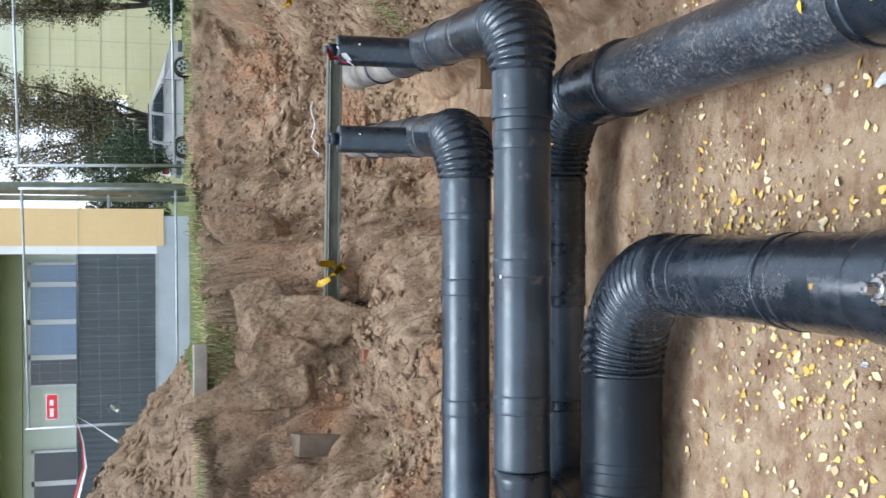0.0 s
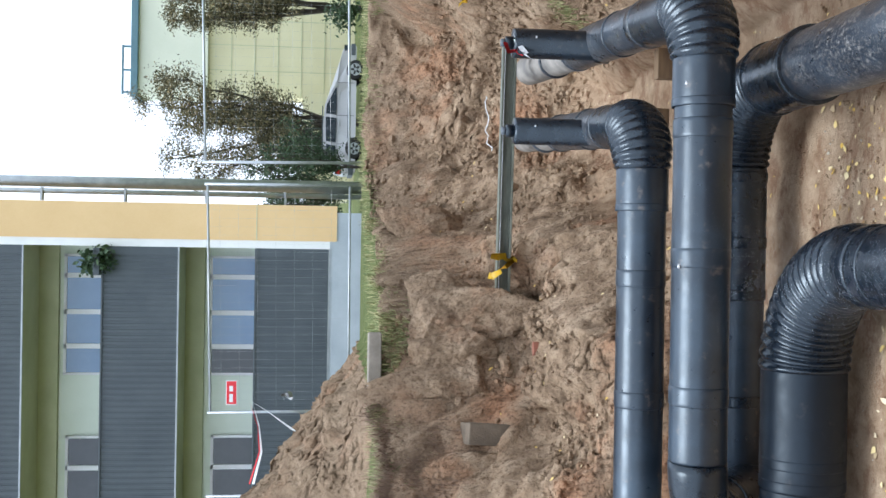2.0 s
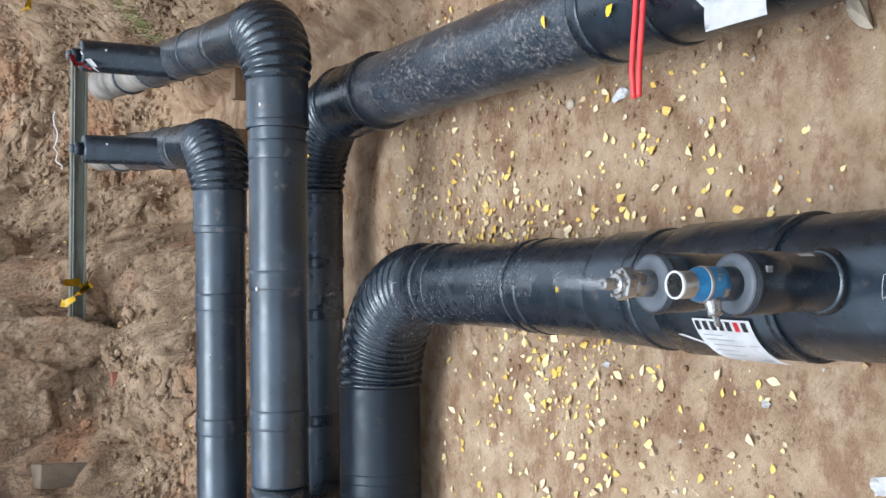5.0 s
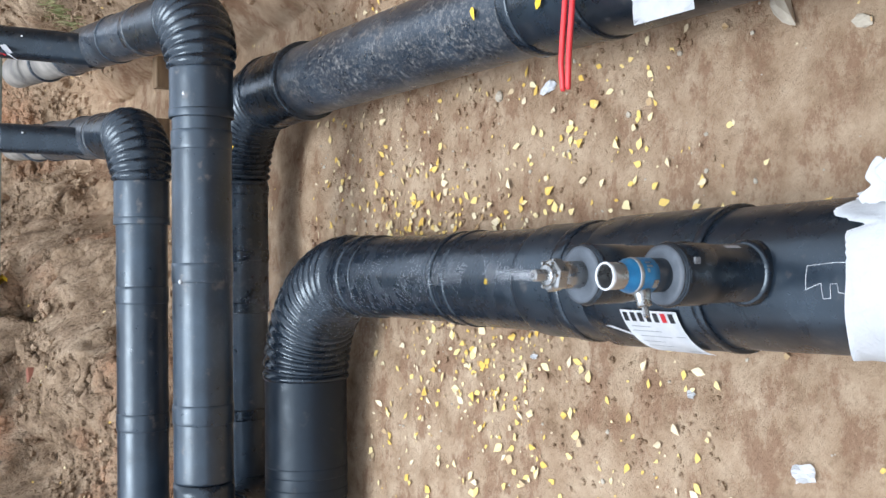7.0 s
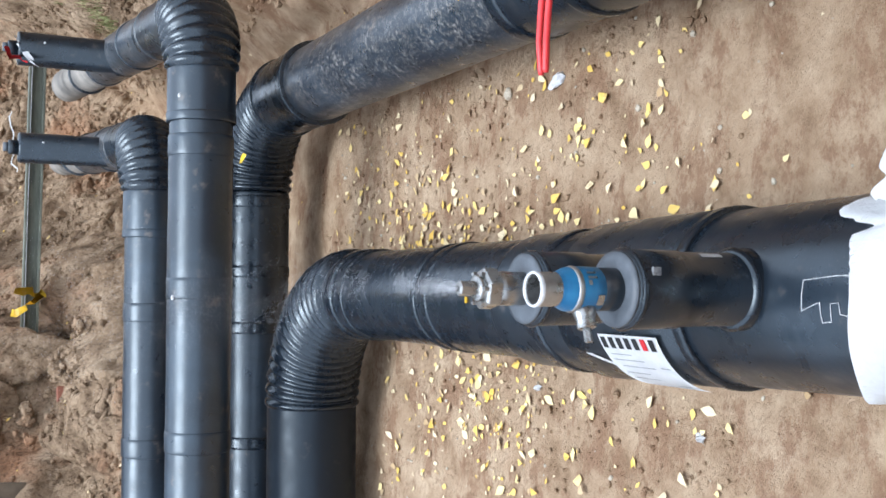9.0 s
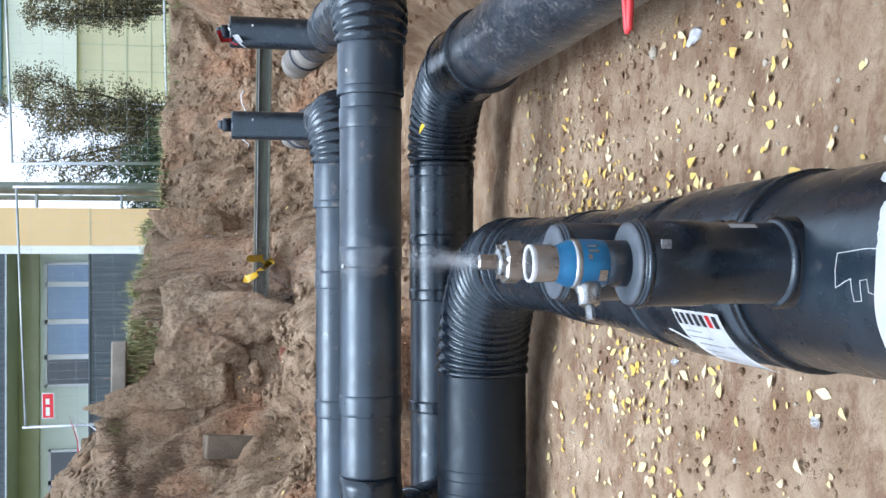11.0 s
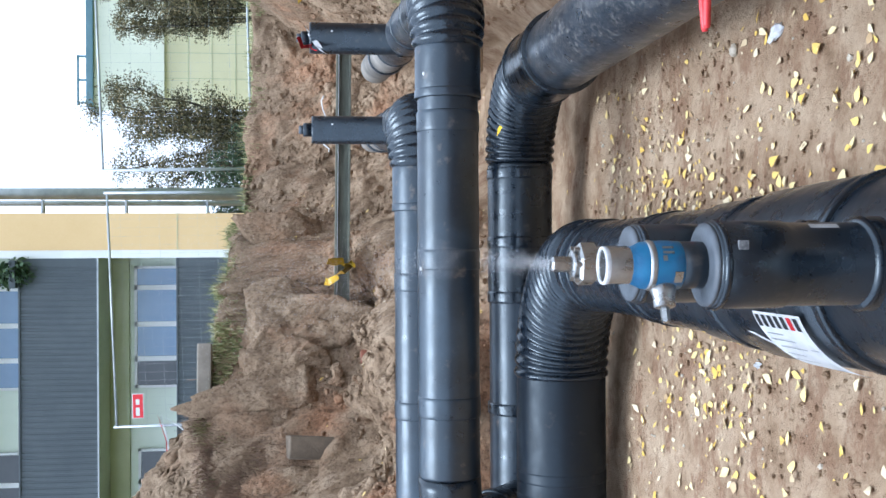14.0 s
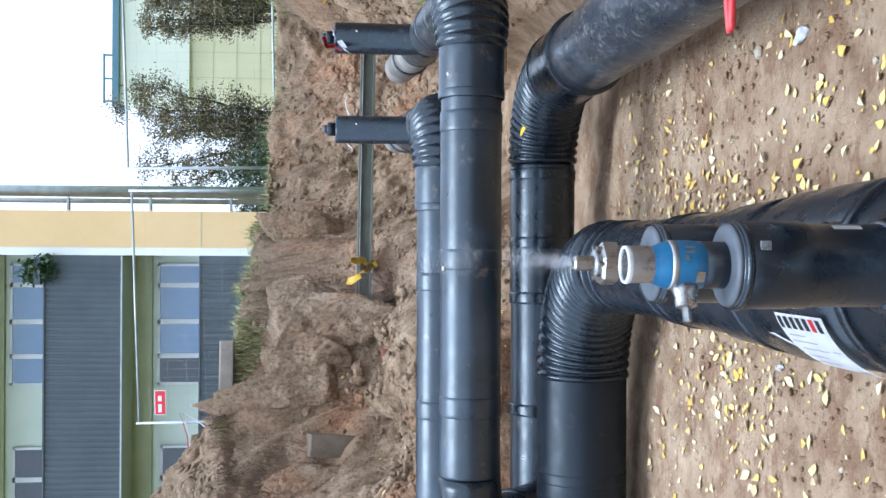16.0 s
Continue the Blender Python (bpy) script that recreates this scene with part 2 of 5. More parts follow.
HALL_WALL = surface("cream_siding", (0.62, 0.58, 0.36), (0.7, 0.66, 0.44), 0.5, 10, 0.8)
HALL_TOP = surface("pale_fascia", (0.66, 0.68, 0.55), (0.74, 0.75, 0.62), 0.5, 10, 0.8)
ROOF = surface("roof_edge", (0.08, 0.16, 0.2), (0.14, 0.24, 0.28), 1, 20, 0.5)
CAR_PAINT = surface("silver_paint", (0.36, 0.36, 0.36), (0.46, 0.46, 0.46), 1, 60, 0.4, 0.4)
CAR_GLASS = surface("car_glass", (0.02, 0.03, 0.036), (0.04, 0.055, 0.065), 2, 30, 0.25, spec=0.3)
TYRE = surface("tyre_rubber", (0.012, 0.012, 0.013), (0.03, 0.03, 0.03), 8, 60, 0.85)
LAMP_RED = surface("tail_lamp_red", (0.4, 0.015, 0.015), (0.55, 0.03, 0.03), 8, 60, 0.25)


# ---- mesh helpers ----
def mesh_of(name, bm, material, smooth=False):
    me = bpy.data.meshes.new(name)
    bm.normal_update()
    bm.to_mesh(me)
    bm.free()
    me.materials.append(material)
    if smooth:
        me.polygons.foreach_set("use_smooth", [True] * len(me.polygons))
    return me


def part(name, bm, material, parent=None, label="", smooth=False):
    ob = new(name, mesh_of(name, bm, material, smooth))
    if parent is not None:
        ob.parent = parent
    return tagged(ob, label)


def thing(name, label, category, group="", kind="", at=(0, 0, 0)):
    ob = new(name)
    ob.location = at
    return tagged(ob, label, category, group, kind)


def box(x0, x1, y0, y1, z0, z1, bevel=0.0, bm=None):
    bm = bm or bmesh.new()
    r = bmesh.ops.create_cube(bm, size=1, matrix=Matrix.LocRotScale(((x0 + x1) / 2, (y0 + y1) / 2, (z0 + z1) / 2), None, (x1 - x0, y1 - y0, z1 - z0)))
    if bevel:
        edges = list({e for v in r["verts"] for e in v.link_edges})
        bmesh.ops.bevel(bm, geom=edges, offset=bevel, segments=2, affect="EDGES", profile=0.6)
    return bm


def frames_along(points):
    """Centres, tangents and two steady normals along a line of points."""
    pts = [Vector(p) for p in points]
    out, side = [], None
    for i, p in enumerate(pts):
        t = (pts[min(i + 1, len(pts) - 1)] - pts[max(i - 1, 0)]).normalized()
        if side is None:
            side = t.orthogonal().normalized() if abs(t.z) > 0.9 else t.cross(Vector((0, 0, 1))).normalized()
        side = (side - t * side.dot(t)).normalized()
        out.append((p, t, side, t.cross(side)))
    return out


def tube(points, radii, segments=40, caps=True, bm=None):
    """A round tube through points; radii: one number or one for each point."""
    bm = bm or bmesh.new()
    radii = [radii] * len(points) if isinstance(radii, (int, float)) else radii
    rings = []
    for (p, t, u, v), r in zip(frames_along(points), radii):
        rings.append([bm.verts.new(p + r * (math.cos(a) * u + math.sin(a) * v)) for a in (2 * math.pi * k / segments for k in range(segments))])
    for a, b in zip(rings, rings[1:]):
        for k in range(segments):
            bm.faces.new((a[k], a[(k + 1) % segments], b[(k + 1) % segments], b[k]))
    if caps:
        bm.faces.new(rings[0][::-1])
        bm.faces.new(rings[-1])
    bmesh.ops.recalc_face_normals(bm, faces=bm.faces)
    return bm


def lathe(x, y, profile, segments=48):
    """A turned, open form about the upright axis at x, y; profile: pairs of radius and height."""
    bm = bmesh.new()
    rings = [[bm.verts.new((x + r * math.cos(2 * math.pi * k / segments), y + r * math.sin(2 * math.pi * k / segments), z)) for k in range(segments)] for r, z in profile]
    for a, b in zip(rings, rings[1:]):
        for k in range(segments):
            bm.faces.new((a[k], a[(k + 1) % segments], b[(k + 1) % segments], b[k]))
    return bm


def run(a, b, n=2):
    a, b = Vector(a), Vector(b)
    return [a.lerp(b, i / (n - 1)) for i in range(n)]


def sleeve(a, b, r, lip=0.002, n=4, wobble=0.0):
    """Points and radii of a straight casing run with softened ends."""
    a, b = Vector(a), Vector(b)
    length = (b - a).length
    e = min(0.012, length / 4)
    pts = [a, a.lerp(b, e / length)] + [a.lerp(b, e / length + (1 - 2 * e / length) * i / n) for i in range(1, n)] + [a.lerp(b, 1 - e / length), b]
    rad = [r - lip] + [r + wobble * random.uniform(-1, 1) for _ in range(len(pts) - 2)] + [r - lip]
    return pts, rad


def bend(centre, start, end, ribs, r, rib=0.012, steps=8, ease=1.0):
    """Points and radii of a corrugated bend from start to end about centre (both vectors from it)."""
    c, s, e = Vector(centre), Vector(start), Vector(end)
    n = ribs * steps
    pts, rad = [], []
    for i in range(n + 1):
        f = i / n
        a = f * math.pi / 2
        pts.append(c + s * math.cos(a) + e * math.sin(a))
        w = math.cos(2 * math.pi * ribs * f)
        rad.append(r + rib * (0.5 - 0.5 * w) ** 0.55 * (0.55 + 0.45 * min(1, f * 2.2 * ease + 0.15)))
    return pts, rad


# ---- the ground: the dug pit and the lawn round it, one sheet ----
def lattice(ix, iy, seed):
    h = np.sin(ix * 127.1 + iy * 311.7 + seed * 74.7) * 43758.5453
    return h - np.floor(h)


def value_noise(x, y, seed=0):
    ix, iy = np.floor(x), np.floor(y)
    fx, fy = x - ix, y - iy
    fx, fy = fx * fx * (3 - 2 * fx), fy * fy * (3 - 2 * fy)
    a, b = lattice(ix, iy, seed), lattice(ix + 1, iy, seed)
    c, d = lattice(ix, iy + 1, seed), lattice(ix + 1, iy + 1, seed)
    return (a + (b - a) * fx) * (1 - fy) + (c + (d - c) * fx) * fy


def fbm(x, y, octaves=5, seed=0, gain=0.5, ridged=False):
    total, amp, norm = 0, 1.0, 0
    for o in range(octaves):
        n = value_noise(x * 2 ** o + 17 * o, y * 2 ** o - 9 * o, seed + o)
        total = total + amp * (1 - abs(2 * n - 1) if ridged else n)
        norm += amp
        amp *= gain
    return total / norm


def smooth_step(a, b, v):
    f = np.clip((v - a) / (b - a), 0, 1)
    return f * f * (3 - 2 * f)


BACK_X = [-12, -2.4, -1.5, -0.95, -0.5, 0.16, 0.45, 0.9, 1.6, 2.4]
BACK_Y = [6.5, 6.7, 6.95, 7.45, 7.8, 9.2, 10.6, 11.4, 11.9, 12.2]


def inside(x, y):
    """How far a place lies inside the pit's rim at the back, the right, the left and the front."""
    jag = 0.22 * (fbm(x * 1.3, y * 1.3, 4, 3) - 0.5)
    back = (np.interp(x, BACK_X, BACK_Y) - y) * 0.8 + jag
    right = 2.55 + 0.02 * y - x + 1.2 * jag
    left = x + 4.6 + jag
    front = y + 2.3 + jag
    return back, right, left, front


def ground_height(x, y, rough=True):
    x, y = np.asarray(x, float), np.asarray(y, float)
    back, right, left, front = inside(x, y)
    outside = 2.09 - 0.015 * np.clip(y - 8, 0, 6) - 0.034 * np.clip(y - 14, 0, 22) + 0.03 * (fbm(x * 0.9, y * 0.9, 4, 8) - 0.5)
    heap = smooth_step(8.3, 9.6, y) * (1 - smooth_step(11.6, 13.6, y)) * np.clip((-1.0 - x) * 0.72, 0, 1.7)
    outside = outside + heap * (0.85 + 0.3 * fbm(x * 2, y * 2, 4, 12))
    h_back = np.interp(back, [0, 0.08, 0.24, 0.42, 0.85, 1.6, 2.05, 2.4], [2.1, 1.95, 1.6, 1.26, 0.93, 0.5, 0.16, -0.1])
    block = smooth_step(-1.25, -0.95, x) * (1 - smooth_step(-0.25, 0.1, x))
    cut = np.interp(back, [0, 0.08, 0.2, 0.3, 0.38, 0.5, 0.85, 1.6, 2.05, 2.4], [2.11, 1.96, 1.5, 1.16, 1.0, 1.04, 0.93, 0.5, 0.16, -0.1])
    h_back = h_back + (cut - h_back) * block
    # the strip dug level for the pipes along the foot of the bank
    bank = smooth_step(5.5, 5.85, y)
    h_back = h_back * bank + np.minimum(h_back, -0.05) * (1 - bank)
    h_right = np.interp(right, [0, 0.2, 0.5, 0.95, 1.3], [2.1, 1.65, 0.98, 0.35, -0.1])
    h_left = np.interp(left, [0, 0.6, 1.6], [2.1, 0.8, -0.1])
    h_front = np.interp(front, [0, 0.5, 1.2], [2.1, 0.9, -0.1])
    h = np.maximum(np.maximum(h_back, h_right), np.maximum(h_left, h_front))
    # the narrow trench along which the two pipes leave
    trench = (1 - smooth_step(0.5, 0.85, abs(x - 1.18))) * smooth_step(5.0, 5.6, y) * (1 - smooth_step(9.0, 9.6, y))
    h = h * (1 - trench) + np.minimum(h, 0.44) * trench
    floor = -0.04 * x
    h = np.maximum(h, floor)
    rim = np.minimum(np.minimum(back, right), np.minimum(left, front))
    z = np.where(rim > 0, np.minimum(h, outside), outside)
    if rough:
        dug = smooth_step(0.05, 0.5, z - floor) * (1 - smooth_step(12, 14, y)) * (rim > -0.05)
        lumps = (fbm(x * 1.6, y * 1.6, 4, 21, 0.5, True) - 0.6) * 0.85 + (fbm(x * 5, y * 5, 3, 31, 0.6) - 0.5) * 0.26 + (fbm(x * 14, y * 14, 2, 33, 0.5) - 0.5) * 0.1
        sheer = np.exp(-((back - 0.16) / 0.24) ** 2) + np.exp(-((right - 0.15) / 0.18) ** 2)
        lumps = lumps * (1 - 0.85 * np.clip(sheer, 0, 1))
        heap_on = np.clip(heap * 3, 0, 1) * (rim <= 0)
        z = z + np.clip(dug, 0, 1) * lumps * 0.6 + heap_on * (fbm(x * 6, y * 6, 4, 41, 0.6) - 0.5) * 0.35
        # the dug face is undercut along a crack above the loose slope
        crack = np.exp(-((back - 0.36 - 0.06 * (fbm(x * 2.5, y * 0.4, 3, 23) - 0.5)) / 0.085) ** 2) * smooth_step(-1.2, -1.0, x) * (1 - smooth_step(-0.3, 0.0, x))
        z = z - 0.1 * crack
        # hollows at the beam's end and beside the old post
        z = z - 0.2 * np.exp(-((x + 0.16) / 0.34) ** 2 - ((y - 7.6) / 0.34) ** 2) - 0.34 * np.exp(-((x + 1.3) / 0.24) ** 2 - ((y - 6.8) / 0.28) ** 2)
        rills = np.clip(fbm(x * 4.5, y * 4.5, 3, 27, 0.5, True) - 0.8, 0, 1) * np.clip(dug, 0, 1)
        z = z - 0.7 * rills
        flat = 1 - smooth_step(0.02, 0.3, z - floor)
        z = z + flat * ((fbm(x * 3, y * 3, 5, 51) - 0.5) * 0.045 + (fbm(x * 13, y * 13, 4, 61, 0.6) - 0.5) * 0.026)
    return z


def axis(lo, hi, step, far, grow=1.18):
    mid = list(np.arange(lo, hi, step))
    up, s = [], step
    v = mid[-1]
    while v < far:
        s *= grow
        v += s
        up.append(v)
    down, s, v = [], step, lo
    while v > -far:
        s *= grow
        v -= s
        down.append(v)
    return np.array(down[::-1] + mid + up)


def build_ground():
    xs = axis(-3.4, 3.4, 0.028, 600)
    ys = axis(-1.4, 12.6, 0.034, 900)
    ys = np.unique(np.concatenate([ys, np.arange(6.0, 12.4, 0.0125)]))
    gx, gy = np.meshgrid(xs, ys)
    z = ground_height(gx, gy)
    # crumbling faces lean in and out
    steep = np.clip(np.hypot(*np.gradient(z, ys, xs)) - 0.55, 0, 1) * (abs(gx) < 3.3) * (gy < 12.3) * (gy > -1.2)
    px = gx + steep * (fbm(gx * 3.4 + 5, z * 3.4 + gy, 4, 71, 0.5) - 0.5) * 0.2
    py = gy + steep * (fbm(gx * 3.0 - 3, z * 3.0 + gy * 0.6, 4, 81, 0.5) - 0.5) * 0.3
    ny, nx = z.shape
    verts = np.stack([px, py, z], -1).reshape(-1, 3)
    i = np.arange(ny * nx).reshape(ny, nx)
    quads = np.stack([i[:-1, :-1], i[:-1, 1:], i[1:, 1:], i[1:, :-1]], -1).reshape(-1, 4)
    me = bpy.data.meshes.new("ground")
    me.from_pydata(verts.tolist(), [], quads.tolist())
    me.materials.append(SOIL)
    me.materials.append(GRASS)
    cx, cy = verts[quads].mean(1)[:, 0], verts[quads].mean(1)[:, 1]
    rim = np.min(inside(cx, cy), 0)
    bare = (np.clip((-1.0 - cx), 0, 9) > 0.12) & (cy > 8.5) & (cy < 13.4)
    lawn = (rim + 0.25 * (fbm(cx * 3, cy * 3, 4, 91) - 0.5) < -0.05) & ~bare
    me.polygons.foreach_set("material_index", lawn.astype(int).tolist())
    me.polygons.foreach_set("use_smooth", [True] * len(me.polygons))
    return tagged(new("ground", me), "dug earth pit with sandy floor and grassy rim", "ground", kind="structure")


build_ground()


# ---- the large pipe with the two valve risers ----
def casing(name, a, b, r, material, parent, label="", **kw):
    pts, rad = sleeve(a, b, r, **kw)
    return part(name, tube(pts, rad), material, parent, label, True)


def collar(centre, along, r, width, material, parent, thick=0.006):
    """A heat-shrunk band with a rounded edge."""
    c, d = Vector(centre), Vector(along).normalized()
    pts = [c + d * width * f for f in (-0.5, -0.46, -0.3, 0, 0.3, 0.46, 0.5)]
    return part("shrink_band", tube(pts, [r, r + thick * 0.7, r + thick, r + thick * 0.8, r + thick, r + thick * 0.7, r]), material, parent, "", True)


def patch(y_of, angle_of, r_of, nu, nv, x0, z0):
    """A thin sheet lying on a pipe along y about the axis (x0, z0): y, angle and radius from u and v in 0..1."""
    bm = bmesh.new()
    grid = []
    for i in range(nu + 1):
        row = []
        for j in range(nv + 1):
            u, v = i / nu, j / nv
            a, r = angle_of(u, v), r_of(u, v)
            row.append(bm.verts.new((x0 + r * math.sin(a), y_of(u, v), z0 + r * math.cos(a))))
        grid.append(row)
    for i in range(nu):
        for j in range(nv):
            bm.faces.new((grid[i][j], grid[i + 1][j], grid[i + 1][j + 1], grid[i][j + 1]))
    r = bmesh.ops.solidify(bm, geom=bm.faces[:], thickness=-0.0008)
    bmesh.ops.recalc_face_normals(bm, faces=bm.faces)
    return bm


def label_sheet(parent, x0, z0, r, y0, y1, a0, a1, skew=0.0, curl=0.0):
    """A printed paper label glued round a pipe, with bars for its lines of print."""
    def on(ya, yb, aa, ab, lift, nu=3, nv=10):
        return patch(lambda u, v: ya + (yb - ya) * u + skew * (aa + (ab - aa) * v - a0), lambda u, v: aa + (ab - aa) * v,
                     lambda u, v: r + lift + curl * max(0.0, (aa + (ab - aa) * v - a0) / (a1 - a0) - 0.8), nu, nv, x0, z0)
    sheet = part("label_sheet", on(y0, y1, a0, a1, 0.003, 6, 20), PAPER, parent, "printed white paper label", True)
    w, da = y1 - y0, a1 - a0
    for k, (f0, f1, g0, g1, ink) in enumerate((
            (0.24, 0.255, 0.55, 0.9, INK), (0.32, 0.335, 0.4, 0.92, INK), (0.42, 0.435, 0.3, 0.85, INK), (0.40, 0.415, 0.05, 0.2, INK), (0.54, 0.555, 0.5, 0.9, INK), (0.66, 0.675, 0.45, 0.9, INK), (0.78, 0.81, 0.1, 0.3, INK))):
        # lines of small print run along the pipe
        part("print_line", on(y0 + w * g0, y0 + w * g1, a0 + da * f0, a0 + da * f1, 0.0042), ink, sheet)
    return sheet


DX, DZ = 0.0, 0.27


def swing(y):
    """How far the near length of the large pipe lies aside of its far length."""
    return 0.027 * (2.3 - y)


pipe_d = thing("heating_pipe", "large black insulated pipe with elbow and two valve risers on sand", "pipe", at=(DX, 2, 0.08))
pipe_d.location = (0, 0, 0)
casing("casing", (DX + swing(-2.6), -2.6, DZ), (DX + swing(1.79), 1.79, DZ), 0.189, PLASTIC, pipe_d, n=12, wobble=0.001)
casing("tee_sleeve", (DX + swing(1.77), 1.77, DZ), (DX + swing(2.24), 2.24, DZ), 0.196, PLASTIC, pipe_d, lip=0.012)
casing("casing", (DX, 2.23, DZ), (DX, 2.57, DZ), 0.184, PLASTIC, pipe_d)
casing("casing", (DX, 2.55, DZ), (DX, 3.06, DZ + 0.01), 0.172, RUBBER, pipe_d)
casing("casing", (DX, 3.04, DZ + 0.01), (DX, 3.9, DZ + 0.02), 0.166, RUBBER, pipe_d)
collar((DX + swing(1.782), 1.782, DZ), (-0.027, 1, 0), 0.194, 0.03, RUBBER, pipe_d)
for y, w, r in ((2.36, 0.05, 0.184), (2.55, 0.06, 0.177), (3.0, 0.035, 0.171), (3.087, 0.035, 0.169), (3.82, 0.07, 0.17), (3.7, 0.03, 0.168)):
    collar((DX, y, DZ + 0.014 * max(0.0, y - 2.5)), (0, 1, 0), r, w, RUBBER, pipe_d)
pts, rad = bend((DX - 0.5, 3.945, DZ + 0.02), (0.5, 0, 0), (0, 0.5, 0.006), 15, 0.172, 0.017)
rad = [q + 0.018 * i / len(rad) for i, q in enumerate(rad)]
part("corrugated_elbow", tube(pts, rad, 56), RUBBER, pipe_d, "ribbed black elbow sleeve", True)
casing("casing", (-0.44, 4.445, DZ + 0.026), (-1.05, 4.445, DZ + 0.026), 0.194, PLASTIC_MATT, pipe_d)
casing("casing", (-1.03, 4.445, DZ + 0.026), (-4.4, 4.445, DZ + 0.026), 0.19, PLASTIC_MATT, pipe_d, n=8)
for x in (-0.92, -1.02, -1.8):
    collar((x, 4.445, DZ + 0.026), (1, 0, 0), 0.193, 0.05, PLASTIC_MATT, pipe_d, 0.003)


def riser(y, top, r=0.07, parent=None):
    """A vent branch: casing, swept weld at its foot and a grey end seal."""
    x = 0.033
    pts = [(x, y, 0.40), (x, y, 0.452), (x, y, 0.466), (x, y, 0.475), (x, y, top - 0.13), (x, y, top - 0.125), (x, y, top - 0.004), (x, y, top)]
    stem = part("riser_casing", tube(pts, [r + 0.012, r + 0.01, r + 0.006, r, r, r + 0.003, r + 0.003, r - 0.002], 48), PLASTIC, parent, "black vertical branch casing", True)
    part("end_seal", tube([(x, y, top - 0.001), (x, y, top + 0.005), (x, y, top + 0.009)], [r, r - 0.001, r - 0.012], 48), FOAM_END, stem, "grey end seal", True)
    ring = tube([(x, y, top - 0.018), (x, y, top - 0.013), (x, y, top - 0.006)], [r + 0.003, r + 0.006, r + 0.003], 48)
    part("seal_rim", ring, RUBBER, stem, "", True)
    part("weld_bead", tube([(x, y, 0.462), (x, y, 0.468), (x, y, 0.476)], [r + 0.006, r + 0.011, r + 0.004], 48), RUBBER, stem, "", True)
    return stem, x


near_riser, rx = riser(1.605, 0.735, parent=pipe_d)
part("weather_label", box(rx + 0.025, rx + 0.04, 1.605 - 0.072, 1.605 - 0.066, 0.691, 0.707), FADED, near_riser, "small faded sticker")
far_riser, _ = riser(1.815, 0.798, parent=pipe_d)
tag = bmesh.new()
tag_verts = [tag.verts.new((rx + 0.0715 * math.sin(a), 1.605 - 0.0715 * math.cos(a), z)) for z in (0.52, 0.57) for a in (1.0, 1.1, 1.2)]
for k in (0, 1):
    tag.faces.new((tag_verts[k], tag_verts[k + 1], tag_verts[k + 4], tag_verts[k + 3]))
bmesh.ops.solidify(tag, geom=tag.faces[:], thickness=-0.0006)
part("white_sticker", tag, PAPER, near_riser, "white paper strip")


def ball_valve(y, z, parent):
    """The blue vent valve: neck, ball housing, open spout and a side spindle."""
    neck = tube([(rx, y, z), (rx, y, z + 0.042), (rx, y, z + 0.044)], [0.039, 0.039, 0.034], 40)
    body_z = [0.04, 0.043, 0.06, 0.085, 0.098, 0.108, 0.113, 0.116]
    body_r = [0.033, 0.0395, 0.0405, 0.0405, 0.0385, 0.033, 0.0305, 0.0302]
    housing = part("valve_body", tube([(rx, y, z + q) for q in body_z], body_r, 48), BLUE, parent, "blue painted steel ball valve body", True)
    part("valve_neck", neck, PLASTIC, housing, "", True)
    part("body_seam", tube([(rx, y, z + 0.082), (rx, y, z + 0.087), (rx, y, z + 0.092)], [0.0404, 0.0418, 0.0395], 48), STEEL, housing, "", True)
    # open end of the spout: outer skin, lip and bore
    spout = lathe(rx, y, [(0.0303, z + 0.11), (0.0303, z + 0.149), (0.0292, z + 0.152), (0.0268, z + 0.152), (0.0258, z + 0.149), (0.0258, z + 0.117)])
    part("spout", spout, STEEL, housing, "bright steel open spout", True)
    # rim in chalk white: the bright metal's glint is painted on
    part("spout_rim", lathe(rx, y, [(0.0305, z + 0.146), (0.0318, z + 0.15), (0.0305, z + 0.1535), (0.0275, z + 0.1535), (0.0262, z + 0.15)]), CHALK, housing, "spout rim whitened for the metal's glint", True)
    # tyre-black disc stands in for the darkness inside the spout
    part("bore_dark", tube([(rx, y, z + 0.1165), (rx, y, z + 0.1195)], [0.0262, 0.0262], 32), TYRE, housing)
    d = Vector((-0.96, -0.28, 0)).normalized()
    c = Vector((rx, y, z + 0.068))
    boss = tube([c + d * q for q in (0.03, 0.05, 0.054, 0.07, 0.072)], [0.022, 0.0165, 0.0155, 0.0155, 0.012], 32)
    part("spindle_boss", boss, STEEL, housing, "", True)
    part("spindle", tube([c + d * q for q in (0.068, 0.094, 0.096)], [0.0068, 0.0068, 0.0055], 6), STEEL, housing)
    # grey worn patches where paint is gone
    for a, q, w, h in ((-0.5, 0.052, 0.5, 0.012), (0.3, 0.072, 0.22, 0.006), (0.55, 0.066, 0.12, 0.016), (0.8, 0.066, 0.12, 0.016), (-1.3, 0.07, 0.5, 0.022)):
        bm = bmesh.new()
        rows = [[bm.verts.new((rx + 0.0411 * math.sin(a + w * (i / 4 - 0.5)), y - 0.0411 * math.cos(a + w * (i / 4 - 0.5)), z + q + h * (j - 0.5))) for i in range(5)] for j in (0, 1)]
        for i in range(4):
            bm.faces.new((rows[0][i], rows[0][i + 1], rows[1][i + 1], rows[1][i]))
        part("worn_patch", bm, STEEL, housing)
    return housing


ball_valve(1.605, 0.733, near_riser).matrix_world = pose(0, 0, 0.733) @ Matrix.Diagonal((1, 1, 1.17, 1)) @ pose(0, 0, -0.733)


